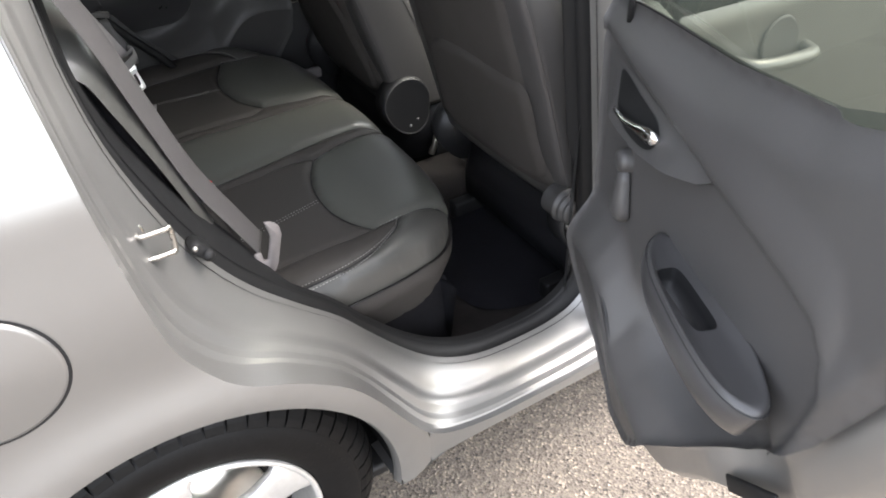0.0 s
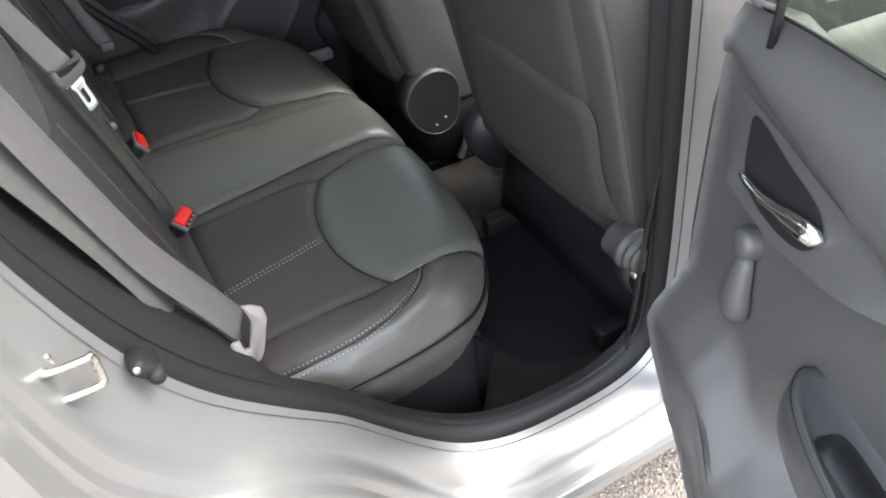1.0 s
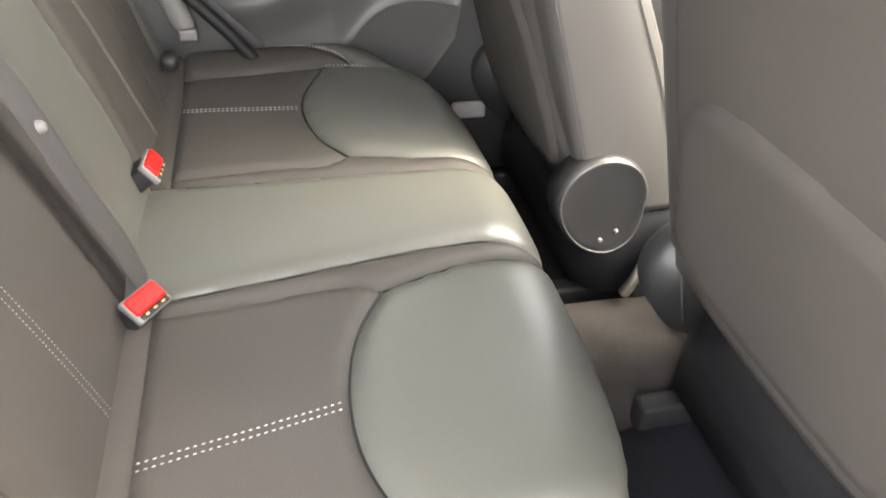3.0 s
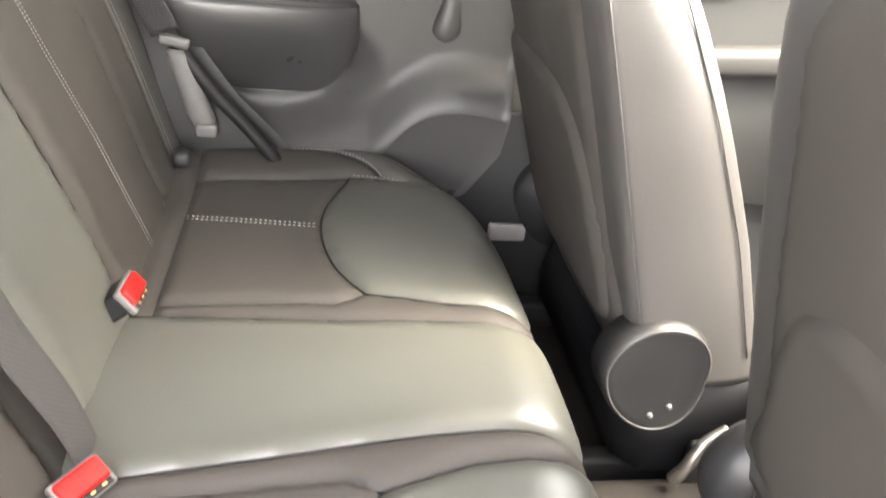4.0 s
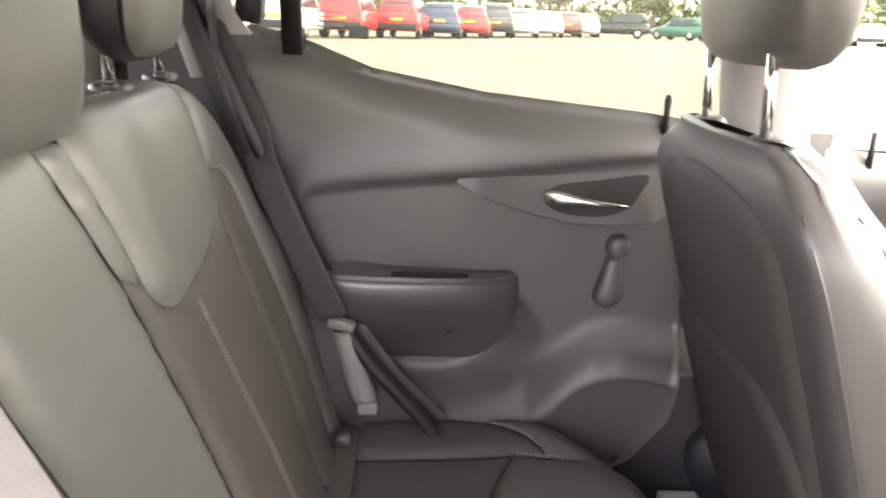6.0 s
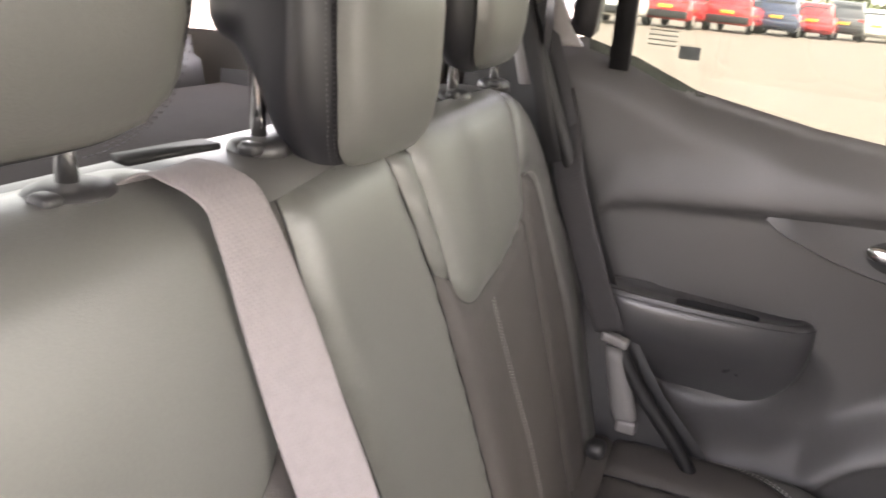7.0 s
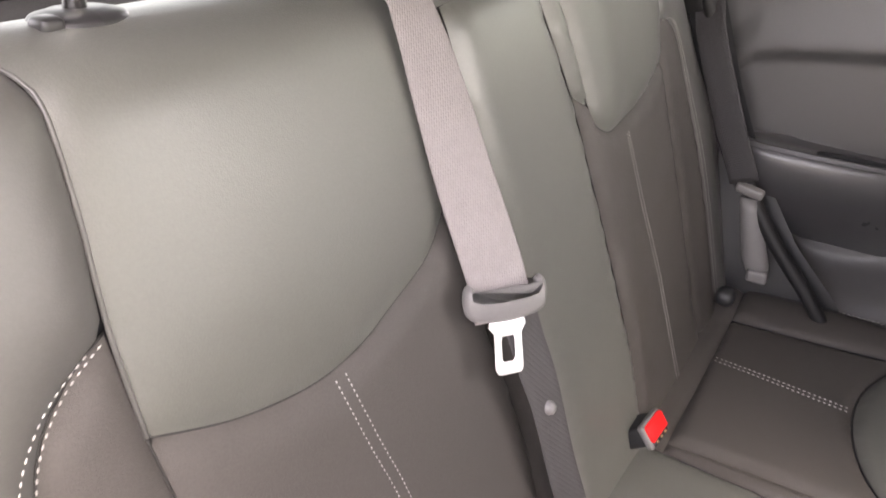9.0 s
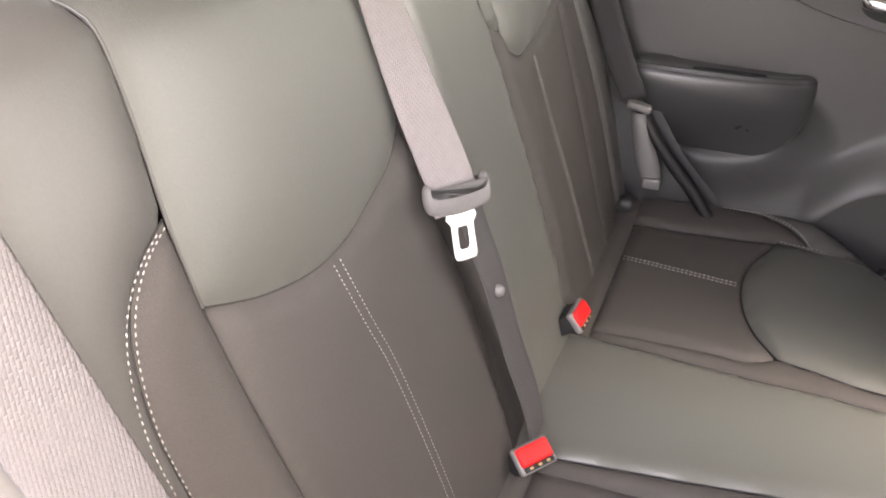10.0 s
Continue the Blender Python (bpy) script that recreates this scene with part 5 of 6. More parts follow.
part("window_upright", strip([(1.115, 1.352, 0.955), (1.095, 1.34, 1.06), (1.06, 1.30, 1.20), (1.02, 1.25, 1.34)], (1.0, 0.0, 0.15), 0.040, 0.02), M_LIGHTTRIM, body, "pale upright in the front window")
part("front_lock_pin", tube([(0.86, 1.345, 0.96), (0.86, 1.345, 1.01)], 0.0045, 8), M_BLACK, body)


# ---------------------------------------------------------------- front seats
def front_seat(name, x0, yc, label, hand_, rake, low):
    """x0: rear face of the backrest at 0.72 m; hand_: +1 when the middle of the car lies towards +y; rake: its slope; low: its lower edge."""
    s = thing(name, label, "car seat", group="front seats")

    def sect(z, grow=0.0):
        x = x0 + (0.72 - z) * rake
        hw = float(np.interp(z, [0.38, 0.5, 0.8, 0.92, 0.975, 1.01, 1.03], [0.240, 0.240, 0.238, 0.232, 0.215, 0.185, 0.13]))
        th = float(np.interp(z, [0.38, 0.65, 0.79, 0.9, 0.968, 1.015, 1.045], [0.15, 0.133, 0.111, 0.086, 0.066, 0.038, 0.015]))
        dx = 0.02 * smoothstep(z, 0.98, 1.03)
        pts = [(0.0, -0.80), (-0.006, -0.4), (-0.008, 0.0), (-0.006, 0.4), (0.0, 0.80), (0.004, 0.935), (0.013, 0.985), (0.028, 1.0), (th * 0.8, 1.0), (th + 0.025, 0.93), (th + 0.03, 0.80), (th, 0.6), (th - 0.02, 0.0), (th, -0.6), (th + 0.03, -0.80), (th + 0.025, -0.93), (th * 0.8, -1.0), (0.028, -1.0), (0.013, -0.985), (0.004, -0.935)]
        return [(x + dx + a, yc + b * hw, z) for a, b in curve(pts, 3, True)]
    part("backrest", loft([sect(z) for z in [low, low + 0.012, low + 0.05] + [0.58 + 0.06 * k for k in range(7)] + [0.975, 0.998, 1.014, 1.026, 1.034, 1.038]]), M_FRONTSEAT, s, "leather backrest sides and shoulders")

    def rear(y, z):
        hw = float(np.interp(z, [0.38, 0.5, 0.8, 0.92, 1.0], [0.240, 0.240, 0.238, 0.230, 0.18]))
        return Vector((x0 + (0.72 - z) * rake - 0.009 + 0.012 * abs((y - yc) / hw) ** 3, y, z))
    w = 0.185
    rp = curve([(yc - w, low + 0.03), (yc + w, low + 0.03), (yc + w, 0.64), (yc + w * 0.97, 0.85), (yc + w * 0.85, 0.965), (yc, 1.0), (yc - w * 0.85, 0.965), (yc - w * 0.97, 0.85), (yc - w, 0.64)], 5, True)
    part("rear_panel", panel([(p[0], p[1]) for p in rp][::-1], lambda y, z: rear(2 * yc - y, z), 0.004, 0.003, 0.02, 0.014), M_INSERT, s, "dark cloth-like rear panel")
    q = 0.20
    poc = curve([(yc - q * 0.86, low + 0.05), (yc, low + 0.035), (yc + q * 0.92, low + 0.05), (yc + q * 0.97, 0.66), (yc + q * 0.96, 0.765), (yc + q * 0.6, 0.782), (yc - q * 0.2, 0.785), (yc - q * 0.5, 0.775), (yc - q * 0.75, 0.74), (yc - q * 0.86, 0.66)], 5, True)
    part("map_pocket", panel([(2 * yc - p[0] if hand_ < 0 else p[0], p[1]) for p in poc], lambda y, z: rear(2 * yc - y, z) + Vector((-0.006, 0, 0)), 0.006, 0.004, 0.02, 0.014), M_INSERT, s, "map pocket on the seat's back")
    for sd in (-1, 1):
        seam = [(rear(yc + sd * w * 1.06, z) + Vector((0.004, 0, 0))) for z in np.linspace(0.42, 0.93, 14)]
        part("seam", tube(seam, 0.0011, 6), M_INSERT, s)
        for off in (0.013, None):
            line = []
            for z in np.linspace(low + 0.04, 0.99, 18):
                hw = float(np.interp(z, [0.38, 0.5, 0.8, 0.92, 0.975, 1.01], [0.240, 0.240, 0.238, 0.232, 0.215, 0.185]))
                th = float(np.interp(z, [0.38, 0.65, 0.79, 0.9, 0.968, 1.015], [0.15, 0.133, 0.111, 0.086, 0.066, 0.038]))
                dx = off if off else th + 0.010
                line.append((x0 + (0.72 - z) * rake + dx + 0.02 * smoothstep(z, 0.98, 1.03), yc + sd * hw * (0.987 if off else 0.972), z))
            part("seam", tube(line, 0.0012, 6), M_FRONTSEAT, s)
    # cushion, base and runners
    xs = x0 + 0.10
    rings = []
    for x, h, hw in ((xs, 0.40, 0.20), (xs + 0.03, 0.45, 0.235), (xs + 0.15, 0.475, 0.245), (xs + 0.32, 0.49, 0.245), (xs + 0.45, 0.48, 0.235), (xs + 0.50, 0.44, 0.21)):
        rings.append([(x, yc - hw, 0.30), (x, yc - hw, h - 0.05), (x, yc - hw * 0.9, h), (x, yc - hw * 0.6, h - 0.01), (x, yc, h - 0.02), (x, yc + hw * 0.6, h - 0.01), (x, yc + hw * 0.9, h), (x, yc + hw, h - 0.05), (x, yc + hw, 0.30)])
    part("cushion", loft(rings), M_DARK, s)
    for sd in (-1, 1):
        part("runner", rbox(xs + 0.2, yc + sd * 0.19, 0.262, 0.50, 0.035, 0.05, 0.008), M_BLACK, s)
        # recliner cover, a drop-shaped disc
        yy = yc + sd * 0.238
        cxr, czr = x0 + 0.104, 0.482
        drop = []
        for a in np.linspace(0, 2 * math.pi, 40, endpoint=False):
            c, q = math.cos(a), math.sin(a)
            r = 0.070 + 0.026 * max(0.0, -q) ** 2
            drop.append((cxr + r * c * (1 - 0.08 * max(0, -q)) + 0.018 * max(0.0, -q) ** 2, czr + r * q))
        cs = lambda k, dy: [(cxr + (px - cxr) * k, yy + sd * dy, czr + (pz - czr) * k) for px, pz in drop]
        part("recliner_cover", loft([cs(1.0, -0.03), cs(1.0, 0.006), cs(0.97, 0.014), cs(0.90, 0.0165), cs(0.80, 0.0150), cs(0.4, 0.0155)]), M_TRIMDK, s, "black recliner cover")
        part("cover_rim", tube(cs(0.93, 0.0160) + cs(0.93, 0.0160)[:1], 0.0016, 6, False), M_TRIM, s)
        for px, pz in ((cxr + 0.028, czr - 0.052), (cxr + 0.006, czr - 0.066)):
            part("cover_screw", turned([(0.0, sd * 0.019), (0.003, sd * 0.0185), (0.004, sd * 0.015), (0.004, 0.0)], 12, "y", (px, yy, pz)), M_GREY, s)
    # chrome hook lever beside the recliner
    yk = yc + hand_ * 0.285
    part("tilt_lever", tube(curve([(x0 + 0.20, yk, 0.42), (x0 + 0.172, yk + 0.004 * hand_, 0.40), (x0 + 0.158, yk + 0.006 * hand_, 0.365), (x0 + 0.150, yk, 0.335)], 5), [0.007] * 8 + [0.008] * 4 + [0.009] * 4, 10), M_STEEL, s, "bright bent steel lever")
    part("lever_bracket", rbox(x0 + 0.20, yk - 0.025 * hand_, 0.33, 0.05, 0.02, 0.09, 0.01), M_BLACK, s)
    for sd in (-1, 1):
        y = yc + sd * 0.082
        xp = x0 - 0.32 * rake + 0.045
        part("headrest_post", tube([(xp, y, 1.0), (xp - 0.01, y, 1.16)], 0.0055, 12), M_POST, s, "chrome post")
        part("collar", ([(v[0], y + (v[1] - y) * 1.2, v[2]) for v in turned([(0.0, 1.040), (0.014, 1.040), (0.019, 1.035), (0.021, 1.022)], 24, "z", (xp, y, 0))[0]], turned([(0.0, 1.040), (0.014, 1.040), (0.019, 1.035), (0.021, 1.022)], 24, "z", (xp, y, 0))[1]), M_TRIMDK, s)
    hr = []
    for z, a, b in ((1.105, 0.02, 0.085), (1.112, 0.036, 0.105), (1.13, 0.047, 0.122), (1.17, 0.052, 0.13), (1.22, 0.05, 0.128), (1.265, 0.042, 0.115), (1.285, 0.025, 0.09), (1.29, 0.01, 0.06)):
        hr.append([(xp + 0.020 + a * math.copysign(abs(math.cos(q)) ** 0.7, math.cos(q)), yc + b * math.copysign(abs(math.sin(q)) ** 0.7, math.sin(q)), z) for q in np.linspace(0, 2 * math.pi, 32, endpoint=False)])
    part("headrest", loft(hr), M_BOLSTER, s, "leather headrest")
    return s


front_seat("passenger_seat", 0.634, 1.125, "grey leather front passenger seat with map pocket", -1, 0.33, 0.45)
drv = front_seat("driver_seat", 0.690, 0.478, "grey leather driver's seat with map pocket, set further forward", 1, 0.28, 0.505)
# ribbed roller cap and steel stud on the driver's seat side
roll = [(0.0, -0.030), (0.020, -0.030), (0.027, -0.027), (0.029, -0.022), (0.025, -0.019), (0.026, -0.016), (0.032, -0.014), (0.033, -0.008), (0.028, -0.005), (0.029, -0.002), (0.035, 0.0), (0.036, 0.006), (0.033, 0.010), (0.033, 0.04)]
part("side_roller", turned(roll, 32, "y", (0.738, 0.228, 0.527)), M_TRIM, drv, "ribbed grey plastic roller cap")
part("stud", turned([(0.0, -0.014), (0.006, -0.014), (0.008, -0.010), (0.008, 0.02)], 14, "y", (0.742, 0.226, 0.478)), M_STEEL, drv, "bright steel stud")

# ---------------------------------------------------------------- seat belts and buckles
centre_belt = thing("centre_seat_belt", "pale grey belt hanging down the backrest with steel tongue", "seat belt")
bp = curve([(-0.066, 0.596, 1.056), (-0.045, 0.606, 1.072), (-0.018, 0.615, 1.064), (-0.006, 0.620, 1.042), (0.010, 0.623, 1.0), (0.033, 0.625, 0.94), (0.057, 0.626, 0.885), (0.068, 0.622, 0.864), (0.076, 0.617, 0.846)])
part("upper_webbing", strip(bp, [(0.0 + 0.75 * smoothstep(k, 16, 52), 1.0, 0.0) for k in range(len(bp))], 0.047, 0.0018), M_BELT, centre_belt, "pale grey ribbed webbing")
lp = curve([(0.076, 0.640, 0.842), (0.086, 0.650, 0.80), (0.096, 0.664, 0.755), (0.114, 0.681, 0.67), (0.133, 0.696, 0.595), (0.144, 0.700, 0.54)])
part("lower_webbing", strip(lp, (0.0, 1.0, 0.05), 0.047, 0.0018), M_BELTSHADE, centre_belt, "lower run of webbing, coloured darker for shade")
GC = Vector((0.072, 0.622, 0.862))
GA = Vector((0.62, 0.78, 0.03)).normalized()
GB = Vector((-0.26, 0.08, 0.96))
GB = (GB - GA * GB.dot(GA)).normalized()
GN = GA.cross(GB).normalized()


def hang(a_, b_, d_):
    """Along the housing, up the belt and out from it."""
    return GC + GA * (a_ * 0.87) + GB * b_ + GN * d_


gd = curve([(-0.031, 0.012), (-0.027, 0.008), (-0.0255, 0.003), (0.0, 0.001), (0.0255, 0.003), (0.027, 0.008), (0.031, 0.012), (0.0355, 0.008), (0.0365, -0.004), (0.030, -0.015), (0.0, -0.0185), (-0.030, -0.015), (-0.0365, -0.004), (-0.0355, 0.008)], 4, True)
part("tongue_guide", plate(gd, hang, 0.013, 0.004), M_GREY, centre_belt, "grey plastic tongue housing")
tz = [(-0.014, 0.0), (-0.017, -0.006), (-0.012, -0.012), (-0.0125, -0.040), (-0.010, -0.044), (0.010, -0.044), (0.0125, -0.040), (0.012, -0.012), (0.017, -0.006), (0.014, 0.0)]
to = resample(tz, 40)
hole = resample([(-0.0055, -0.014), (-0.0065, -0.018), (-0.0065, -0.032), (-0.004, -0.035), (0.004, -0.035), (0.0065, -0.032), (0.0065, -0.018), (0.0055, -0.014)], 40)
hole = np.roll(hole, int(np.argmin(((hole[:, None] - to[None, :1]) ** 2).sum(-1)[:, 0])) * -1, axis=0)


def tong(p, dx):
    return [tuple(hang(q[0], q[1] - 0.016, dx + 0.001)) for q in p]


part("tongue", loft([tong(hole, -0.0012), tong(to, -0.0012), tong(to, 0.0012), tong(hole, 0.0012), tong(hole, -0.0012)], False, False), M_TONGUE, centre_belt, "bright steel tongue")
part("belt_stop", turned([(0.0, 0.006), (0.004, 0.0055), (0.006, 0.002), (0.006, -0.002)], 14, "x", (0.100, 0.664, 0.744)), M_GREY, centre_belt, "small plastic stop button")
part("belt_slot", strip([(-0.072, 0.598, 1.0735), (-0.066, 0.63, 1.0745), (-0.064, 0.662, 1.0735)], (1, 0, 0), 0.016, 0.004), M_BLACK, centre_belt)


def buckle(loc, rz, tilt, label):
    b = thing("seat_belt_buckle", label, "seat belt buckle", group="rear buckles")
    part("housing", rbox(0, 0, -0.03, 0.026, 0.040, 0.075, 0.006, 3), M_BLACK, b)
    part("frame", rbox(0, 0, 0.0065, 0.030, 0.046, 0.009, 0.003, 3), M_GREY, b)
    part("release_button", rbox(-0.0025, 0, 0.0095, 0.0205, 0.041, 0.011, 0.003, 3), M_RED, b, "bright red release button")
    part("tongue_slot", rbox(0.0105, 0, 0.0085, 0.0058, 0.038, 0.0078, 0.001, 1), M_BLACK, b)
    for k in (-1, 0, 1):
        part("slot_spring", rbox(0.0105, 0.011 * k, 0.0122, 0.0028, 0.0045, 0.0020, 0.0006, 1), M_BRASS, b, "small brass spring")
    b.matrix_world = Matrix.Translation(loc) @ Matrix.Rotation(rz, 4, "Z") @ Matrix.Rotation(tilt, 4, "Y")
    return b


buckle((0.148, 0.659, 0.548), radians(-35), radians(35), "red-buttoned buckle beside the centre panel, twisted")
buckle((0.136, 0.893, 0.572), radians(-4), radians(52), "red-buttoned buckle by the narrow backrest")

side_belt = thing("outer_seat_belt", "pale webbing running down the door pillar to its lower anchor", "seat belt")
sp = curve([(-0.12, 0.205, 1.30), (-0.06, 0.215, 1.20), (-0.004, 0.232, 1.06), (0.032, 0.243, 0.94), (0.070, 0.252, 0.82), (0.112, 0.257, 0.73), (0.142, 0.258, 0.668)], 7)
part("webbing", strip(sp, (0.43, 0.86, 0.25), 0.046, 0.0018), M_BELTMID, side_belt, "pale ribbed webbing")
an = [(0.140, 0.722), (0.150, 0.719), (0.162, 0.708), (0.164, 0.690), (0.152, 0.635), (0.146, 0.622), (0.134, 0.617), (0.122, 0.624), (0.115, 0.645), (0.117, 0.668), (0.128, 0.668), (0.130, 0.650), (0.136, 0.648), (0.140, 0.664), (0.146, 0.692), (0.144, 0.704)]
part("anchor_plate", plate(an, lambda a_, b_, d_: Vector((a_ + 0.004, 0.226 + d_ - 0.1 * (b_ - 0.67), b_ + 0.008)), 0.007, 0.002), M_BELT, side_belt, "pale cranked anchor plate")
part("anchor_bolt", turned([(0.0, -0.008), (0.008, -0.008), (0.010, -0.002), (0.010, 0.01)], 12, "y", (0.132, 0.252, 0.634)), M_BLACK, side_belt)

far_belt = thing("outer_seat_belt", "grey belt with its clip and stalk by the closed rear door", "seat belt")
fp2 = curve([(-0.09, 1.45, 1.16), (-0.035, 1.405, 1.06), (0.006, 1.340, 0.985), (0.030, 1.302, 0.93), (0.079, 1.292, 0.82), (0.118, 1.294, 0.735)], 6)
part("webbing", strip(fp2, (1.0, -0.3, 0.45), 0.046, 0.002), M_BELTFAR, far_belt, "webbing darkened for the shade by the closed door")
part("clip", rbox(0.128, 1.296, 0.724, 0.040, 0.018, 0.014, 0.004, 3, Matrix.Rotation(radians(12), 4, "Y")), M_GREY, far_belt, "grey plastic belt clip")
st = []
for t, w, h in ((0, 0.012, 0.007), (0.15, 0.015, 0.009), (0.55, 0.018, 0.012), (0.8, 0.020, 0.013), (0.93, 0.017, 0.012), (1.0, 0.012, 0.008)):
    cxx, cz = 0.128 + 0.038 * t, 0.712 - 0.118 * t
    st.append([(cxx + w * math.cos(a), 1.297 + h * math.sin(a), cz) for a in np.linspace(0, 2 * math.pi, 14, endpoint=False)])
part("stalk", loft(st), M_GREY, far_belt, "grey plastic buckle stalk")
part("stalk_tip", rbox(0.167, 1.29, 0.598, 0.030, 0.02, 0.02, 0.005), M_GREY, far_belt)
part("stalk_foot", rbox(0.135, 1.258, 0.566, 0.028, 0.032, 0.026, 0.011, 4), M_TRIMDK, far_belt)

front_belt = thing("front_seat_belt", "pale belt with bright tongue hanging on the centre pillar", "seat belt")
part("webbing", strip([(0.70, 0.235, 1.30), (0.725, 0.245, 1.1), (0.75, 0.25, 0.95), (0.77, 0.25, 0.70), (0.79, 0.245, 0.45)], (1, 0.2, 0), 0.046, 0.002), M_BELT, front_belt)
part("tongue_guide", rbox(0.742, 0.262, 1.02, 0.055, 0.016, 0.03, 0.006, 3, Matrix.Rotation(radians(15), 4, "Y")), M_GREY, front_belt)
part("tongue", rbox(0.748, 0.266, 0.985, 0.022, 0.004, 0.04, 0.002, 2, Matrix.Rotation(radians(15), 4, "Y")), M_CHROME, front_belt, "bright steel tongue")


mat_o = curve([(0.60, 0.60), (0.585, 0.45), (0.60, 0.345), (0.66, 0.30), (0.74, 0.285), (0.86, 0.30), (1.0, 0.32), (1.05, 0.45), (1.0, 0.66), (0.8, 0.68)], 5, True)
tagged(part("floor_mat", panel(mat_o, lambda x, y: Vector((x, y, 0.244)), 0.006, 0.004, 0.02, 0.02), M_BLACKMAT), "black carpet floor mat behind the driver's seat", "floor mat")


# ---------------------------------------------------------------- car park beyond
def rise(y):
    return 0.32 * smoothstep(y, 4.0, 26.0)


M_CARGLASS = material("car_glass", (0.03, 0.035, 0.04), 0.08, var=0.1, spec=0.8)
M_LAMP = material("tail_lamp_red", (0.55, 0.03, 0.02), 0.2, var=0.1)
M_PLATE = material("yellow_plate", (0.85, 0.55, 0.06), 0.4, var=0.05)


def paint(c):
    if c not in M_PAINTS:
        M_PAINTS[c] = material("car_paint", c, 0.25, metal=0.1, coat=0.8, var=0.04, scale=300)
    return M_PAINTS[c]


def parked_car(x, y, turn, colour, label, tall=1.6, length=4.2, suv=True):
    """A parked car, its tail towards -y before turning."""
    c = thing("parked_car", label, "car", group="parked cars")
    hw, L, H = 0.90, length, tall
    m = paint(colour)
    sill, belt = (0.28, 0.98) if suv else (0.22, 0.90)
    rings = []
    for yy, zb, zt, w in ((0.0, 0.45, 0.85, 0.80), (0.05, 0.34, belt, 0.87), (0.35, sill, belt + 0.02, hw), (1.2, sill, belt, hw), (2.4, sill, belt - 0.02, hw), (L - 0.9, sill, belt - 0.06, hw), (L - 0.2, 0.30, belt - 0.22, 0.84), (L, 0.40, belt - 0.40, 0.72)):
        rings.append([(-w * 0.9, yy, zb), (-w, yy, zb + 0.10), (-w, yy, (zb + zt) / 2), (-w * 0.97, yy, zt - 0.04), (-w * 0.90, yy, zt), (w * 0.90, yy, zt), (w * 0.97, yy, zt - 0.04), (w, yy, (zb + zt) / 2), (w, yy, zb + 0.10), (w * 0.9, yy, zb)])
    part("body", loft(rings), m, c)
    cab = []
    for yy, z0, z1, w0, w1 in ((0.06, belt - 0.02, belt + 0.02, 0.80, 0.80), (0.32, belt - 0.02, H - 0.08, 0.82, 0.64), (0.6, belt - 0.02, H, 0.83, 0.66), (1.9, belt - 0.02, H - 0.02, 0.83, 0.66), (2.4, belt - 0.04, H - 0.12, 0.83, 0.66), (L - 1.0, belt - 0.08, belt - 0.02, 0.80, 0.78)):
        cab.append([(-w0, yy, z0), (-w1, yy, z1 - 0.04), (-w1 + 0.06, yy, z1), (w1 - 0.06, yy, z1), (w1, yy, z1 - 0.04), (w0, yy, z0)])
    part("cabin", loft(cab), m, c)
    part("rear_window", ([(-0.62, 0.115, belt + 0.06), (0.62, 0.115, belt + 0.06), (0.56, 0.265, H - 0.16), (-0.56, 0.265, H - 0.16), (-0.62, 0.15, belt + 0.06), (0.62, 0.15, belt + 0.06), (0.56, 0.30, H - 0.16), (-0.56, 0.30, H - 0.16)], [(0, 1, 2, 3), (0, 4, 5, 1), (1, 5, 6, 2), (2, 6, 7, 3), (3, 7, 4, 0)]), M_CARGLASS, c, "", False)
    part("windscreen", ([(-0.68, L - 1.05, belt + 0.0), (0.68, L - 1.05, belt + 0.0), (0.58, 2.46, H - 0.15), (-0.58, 2.46, H - 0.15)], [(0, 1, 2, 3)]), M_CARGLASS, c, "", False)
    for sd in (-1, 1):
        for y0, y1 in ((0.55, 1.35), (1.42, 2.35)):
            part("side_window", ([(sd * 0.825, y0, belt + 0.04), (sd * 0.825, y1 + 0.12, belt + 0.04), (sd * 0.685, y1 - 0.02, H - 0.10), (sd * 0.685, y0 + 0.08, H - 0.10)], [(0, 1, 2, 3)]), M_CARGLASS, c, "", False)
        part("tail_lamp", rbox(sd * 0.70, 0.045, belt - 0.12, 0.24, 0.08, 0.20, 0.03, 2), M_LAMP, c)
        for yy in (0.75, L - 0.75):
            w = turned([(0.0, -0.10), (0.20, -0.10), (0.23, -0.09), (0.31, -0.09), (0.33, -0.06), (0.33, 0.10)], 24, "x", (0, 0, 0))
            wh = part("wheel", ([(v[0] * -sd + sd * 0.80, v[1] + yy, v[2] + 0.33) for v in w[0]], w[1]), M_TYRE, c)
            part("hub", ([(v[0] * -sd + sd * 0.903, v[1] + yy, v[2] + 0.33) for v in turned([(0.0, 0.0), (0.17, 0.0), (0.21, 0.02)], 20, "x", (0, 0, 0))[0]], turned([(0.0, 0.0), (0.17, 0.0), (0.21, 0.02)], 20, "x", (0, 0, 0))[1]), M_RIM, wh)
    part("bumper", rbox(0, 0.04, 0.48, 1.66, 0.20, 0.26, 0.06, 3), M_TRIMDK if suv else m, c)
    part("number_plate", rbox(0, -0.002, 0.74, 0.50, 0.012, 0.11, 0.004, 1), M_PLATE, c, "yellow plate")
    c.matrix_world = Matrix.Translation((x, y, rise(y))) @ Matrix.Rotation(turn, 4, "Z")
    return c


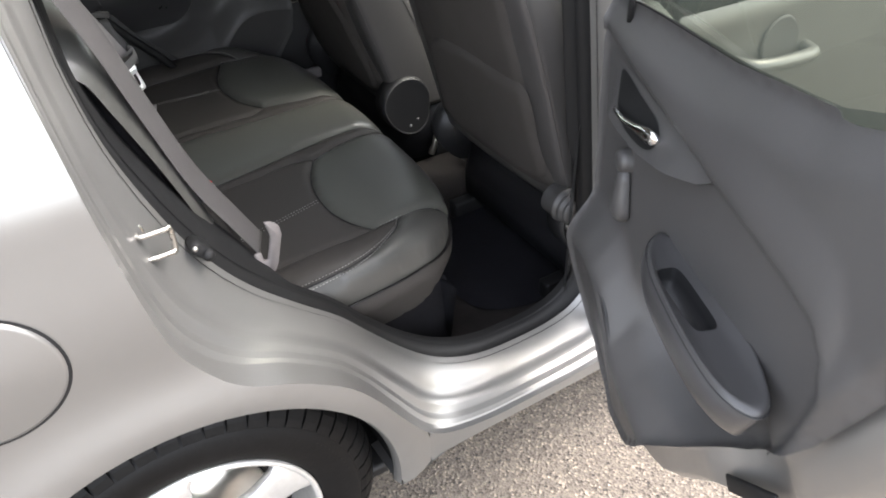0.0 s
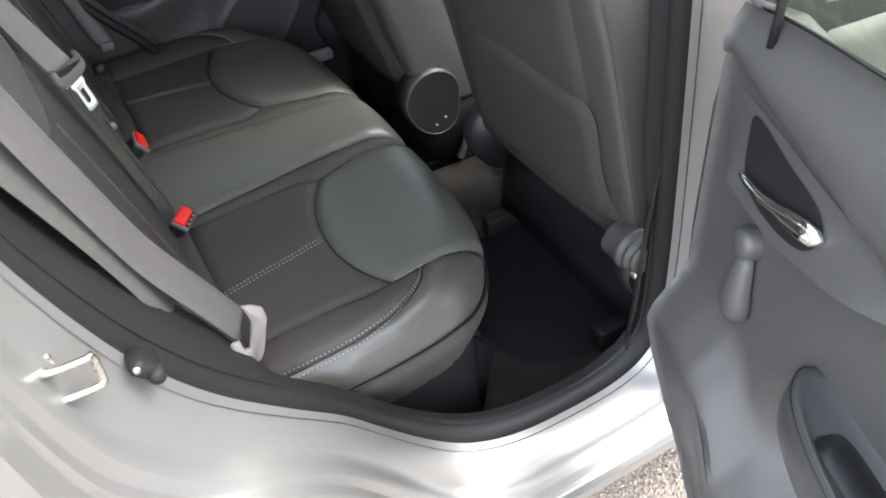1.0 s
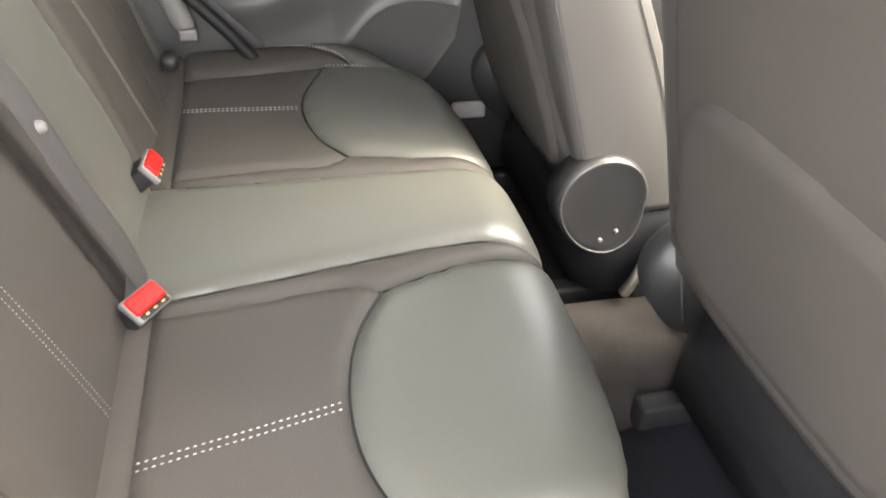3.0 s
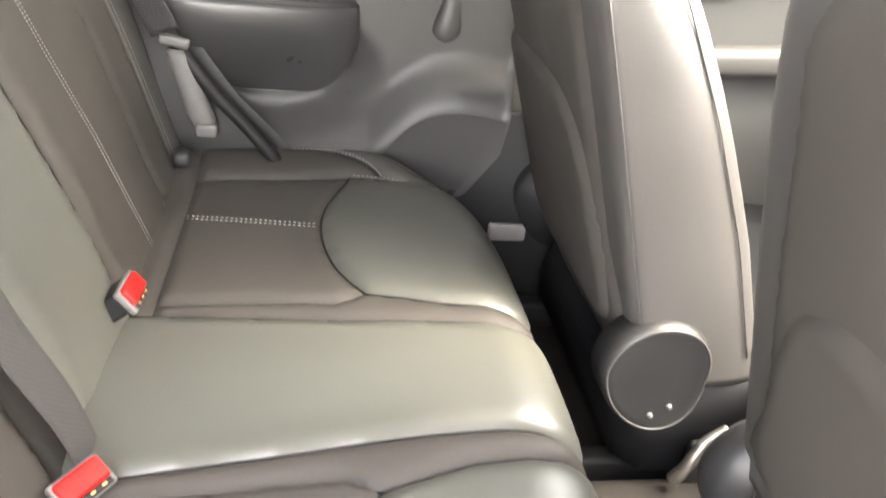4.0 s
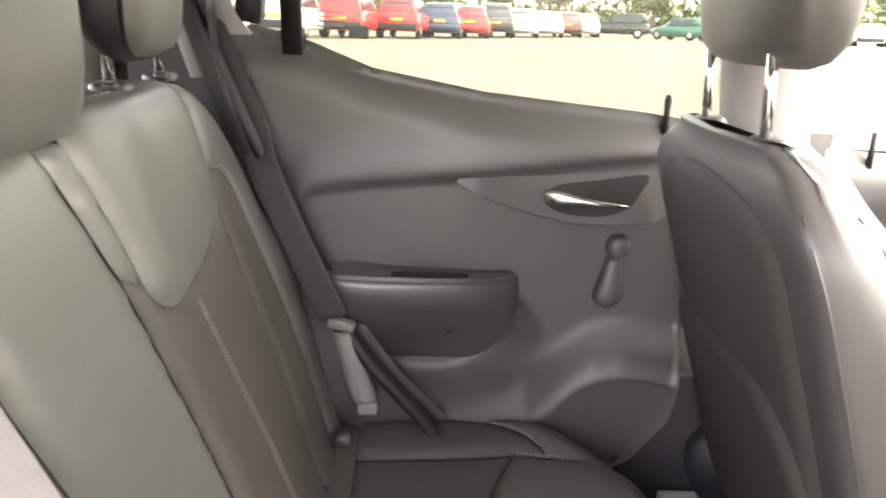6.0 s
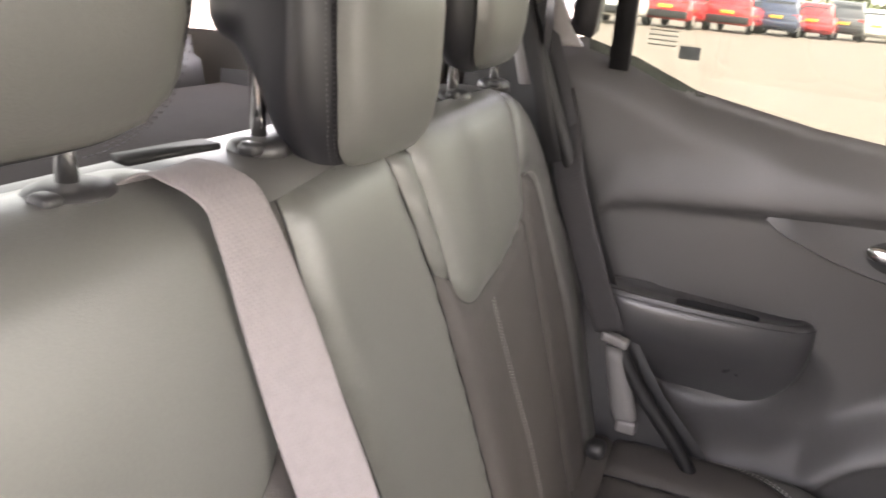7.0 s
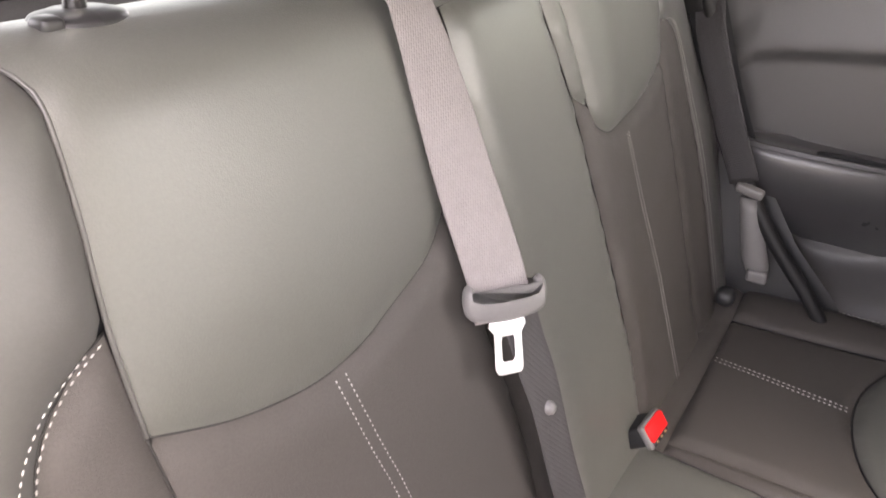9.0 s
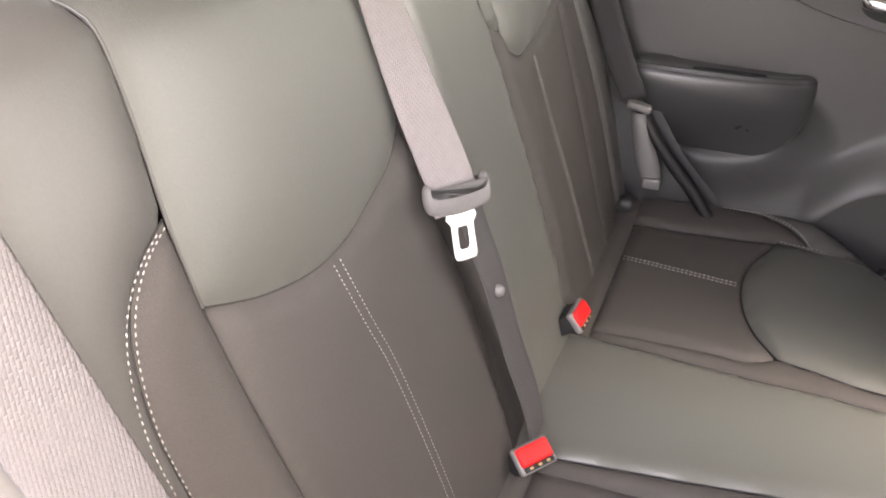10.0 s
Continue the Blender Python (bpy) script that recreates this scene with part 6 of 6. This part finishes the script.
WHITE, RED, NAVY, GREY, MAROON, BLACKP, GREEN = (0.78, 0.78, 0.76), (0.55, 0.025, 0.03), (0.03, 0.045, 0.09), (0.07, 0.075, 0.08), (0.12, 0.03, 0.03), (0.02, 0.02, 0.022), (0.05, 0.18, 0.13)
TURN = radians(-8)
for x, y, col, lab, tall, suv in (
    (-4.98, 26.24, WHITE, "white parked sports utility car seen from behind", 1.62, True),
    (-3.12, 28.91, RED, "red parked sports utility car seen from behind", 1.66, True),
    (-1.14, 31.4, RED, "red parked compact crossover seen from behind", 1.58, True),
    (0.59, 34.12, NAVY, "dark blue parked estate car seen from behind", 1.50, False),
    (2.02, 36.61, RED, "red parked hatchback seen from behind", 1.46, False),
    (3.46, 39.33, GREY, "dark grey parked sports utility car", 1.68, True),
    (5.11, 42.07, WHITE, "white parked hatchback in the row", 1.50, False),
    (6.96, 45.05, WHITE, "white parked saloon in the row", 1.46, False),
    (8.7, 48.46, MAROON, "maroon parked estate car in the row", 1.52, False),
    (10.54, 51.88, WHITE, "white parked small car at the row's end", 1.50, False),
):
    parked_car(x, y, TURN, col, lab, tall, 4.2, suv)
parked_car(14.78, 52.06, radians(75), BLACKP, "black parked sports utility car side on", 1.62, 4.3, True)
parked_car(19.38, 73.81, radians(20), WHITE, "white parked car far behind the row", 1.6, 4.3, True)
parked_car(18.37, 51.21, radians(40), GREEN, "green parked car at the far side", 1.45, 4.0, False)
for k, (x, y) in enumerate(((24, 49), (27, 51), (30, 52.5), (33, 54), (36, 55.5), (39.5, 57), (43, 58.5), (46, 60))):
    parked_car(x, y, radians(-25), (WHITE, GREY, WHITE, BLACKP, NAVY, WHITE, GREY, RED)[k], ("white", "grey", "white", "black", "dark blue", "white", "grey", "red")[k] + " parked car in the distant row", 1.5, 4.2, k % 2 == 0)

M_LEAF = material("leaves", (0.125, 0.148, 0.068), 0.7, var=0.35, big=1.5, scale=20)
M_BARK = material("bark", (0.12, 0.09, 0.06), 0.9, bump=0.6, scale=12, var=0.3, dist=0.02)


def tree(x, y, h, seed):
    rnd = random.Random(seed)
    t = thing("tree", "leafy green tree beyond the car park", "tree", group="trees beyond the car park")
    part("trunk", tube([(0, 0, 0), (0.05, 0.02, h * 0.2), (0.0, 0.1, h * 0.45), (0.1, 0.0, h * 0.75)], [0.28, 0.22, 0.15, 0.05], 9), M_BARK, t)
    v, f = [], []
    hubs = []
    for k in range(9):
        a, r = rnd.uniform(0, 6.28), rnd.uniform(0.1, 0.30) * h
        hub = (r * math.cos(a), r * math.sin(a), h * rnd.uniform(0.40, 0.88))
        hubs.append((hub, rnd.uniform(0.12, 0.20) * h))
        part("limb", tube([(0, 0.05, h * rnd.uniform(0.25, 0.5)), (hub[0] * 0.5, hub[1] * 0.5, hub[2] * 0.85), hub], [0.09, 0.06, 0.02], 6), M_BARK, t)
    for hub, rad in hubs:
        for k in range(190):
            d = Vector((rnd.gauss(0, 1), rnd.gauss(0, 1), rnd.gauss(0, 0.8))).normalized() * rad * rnd.uniform(0.45, 1.12)
            p = Vector(hub) + d
            s = rnd.uniform(0.10, 0.26)
            q = Euler((rnd.uniform(0, 6.3), rnd.uniform(0, 6.3), rnd.uniform(0, 6.3))).to_matrix()
            o = len(v)
            v += [p + q @ Vector(c) * s for c in ((-1, -0.5, 0), (1, -0.5, 0.2), (0.7, 0.7, -0.2), (-0.6, 0.8, 0.2), (0, 0, 0.5))]
            f += [(o, o + 1, o + 4), (o + 1, o + 2, o + 4), (o + 2, o + 3, o + 4), (o + 3, o, o + 4)]
    part("crown", (v, f), M_LEAF, t, "uneven leafy crown", False)
    t.matrix_world = Matrix.Translation((x, y, 0.32))


rt = random.Random(7)
for k in range(16):
    tree(-22 + 7.5 * k + rt.uniform(-2, 2), 88 + rt.uniform(-8, 14) + 0.25 * k, rt.uniform(5.5, 9.0), 40 + k)
hv, hf = [], []
rh = random.Random(3)
for k in range(5200):
    p = Vector((rh.uniform(-90, 160), 112 + rh.uniform(-2, 2), 0.32 + rh.uniform(0, 1) ** 1.3 * (3.2 + 1.2 * math.sin(k * 0.37))))
    q = Euler((rh.uniform(0, 6.3), rh.uniform(0, 6.3), rh.uniform(0, 6.3))).to_matrix()
    o = len(hv)
    hv += [p + q @ Vector(c) * rh.uniform(0.4, 0.9) for c in ((-1, -0.5, 0), (1, -0.5, 0.2), (0.7, 0.7, -0.2), (-0.6, 0.8, 0.2), (0, 0, 0.5))]
    hf += [(o, o + 1, o + 4), (o + 1, o + 2, o + 4), (o + 2, o + 3, o + 4), (o + 3, o, o + 4)]
tagged(part("hedge", (hv, hf), M_LEAF, None, "", False), "long ragged green hedge along the far edge", "hedge", kind="stuff")
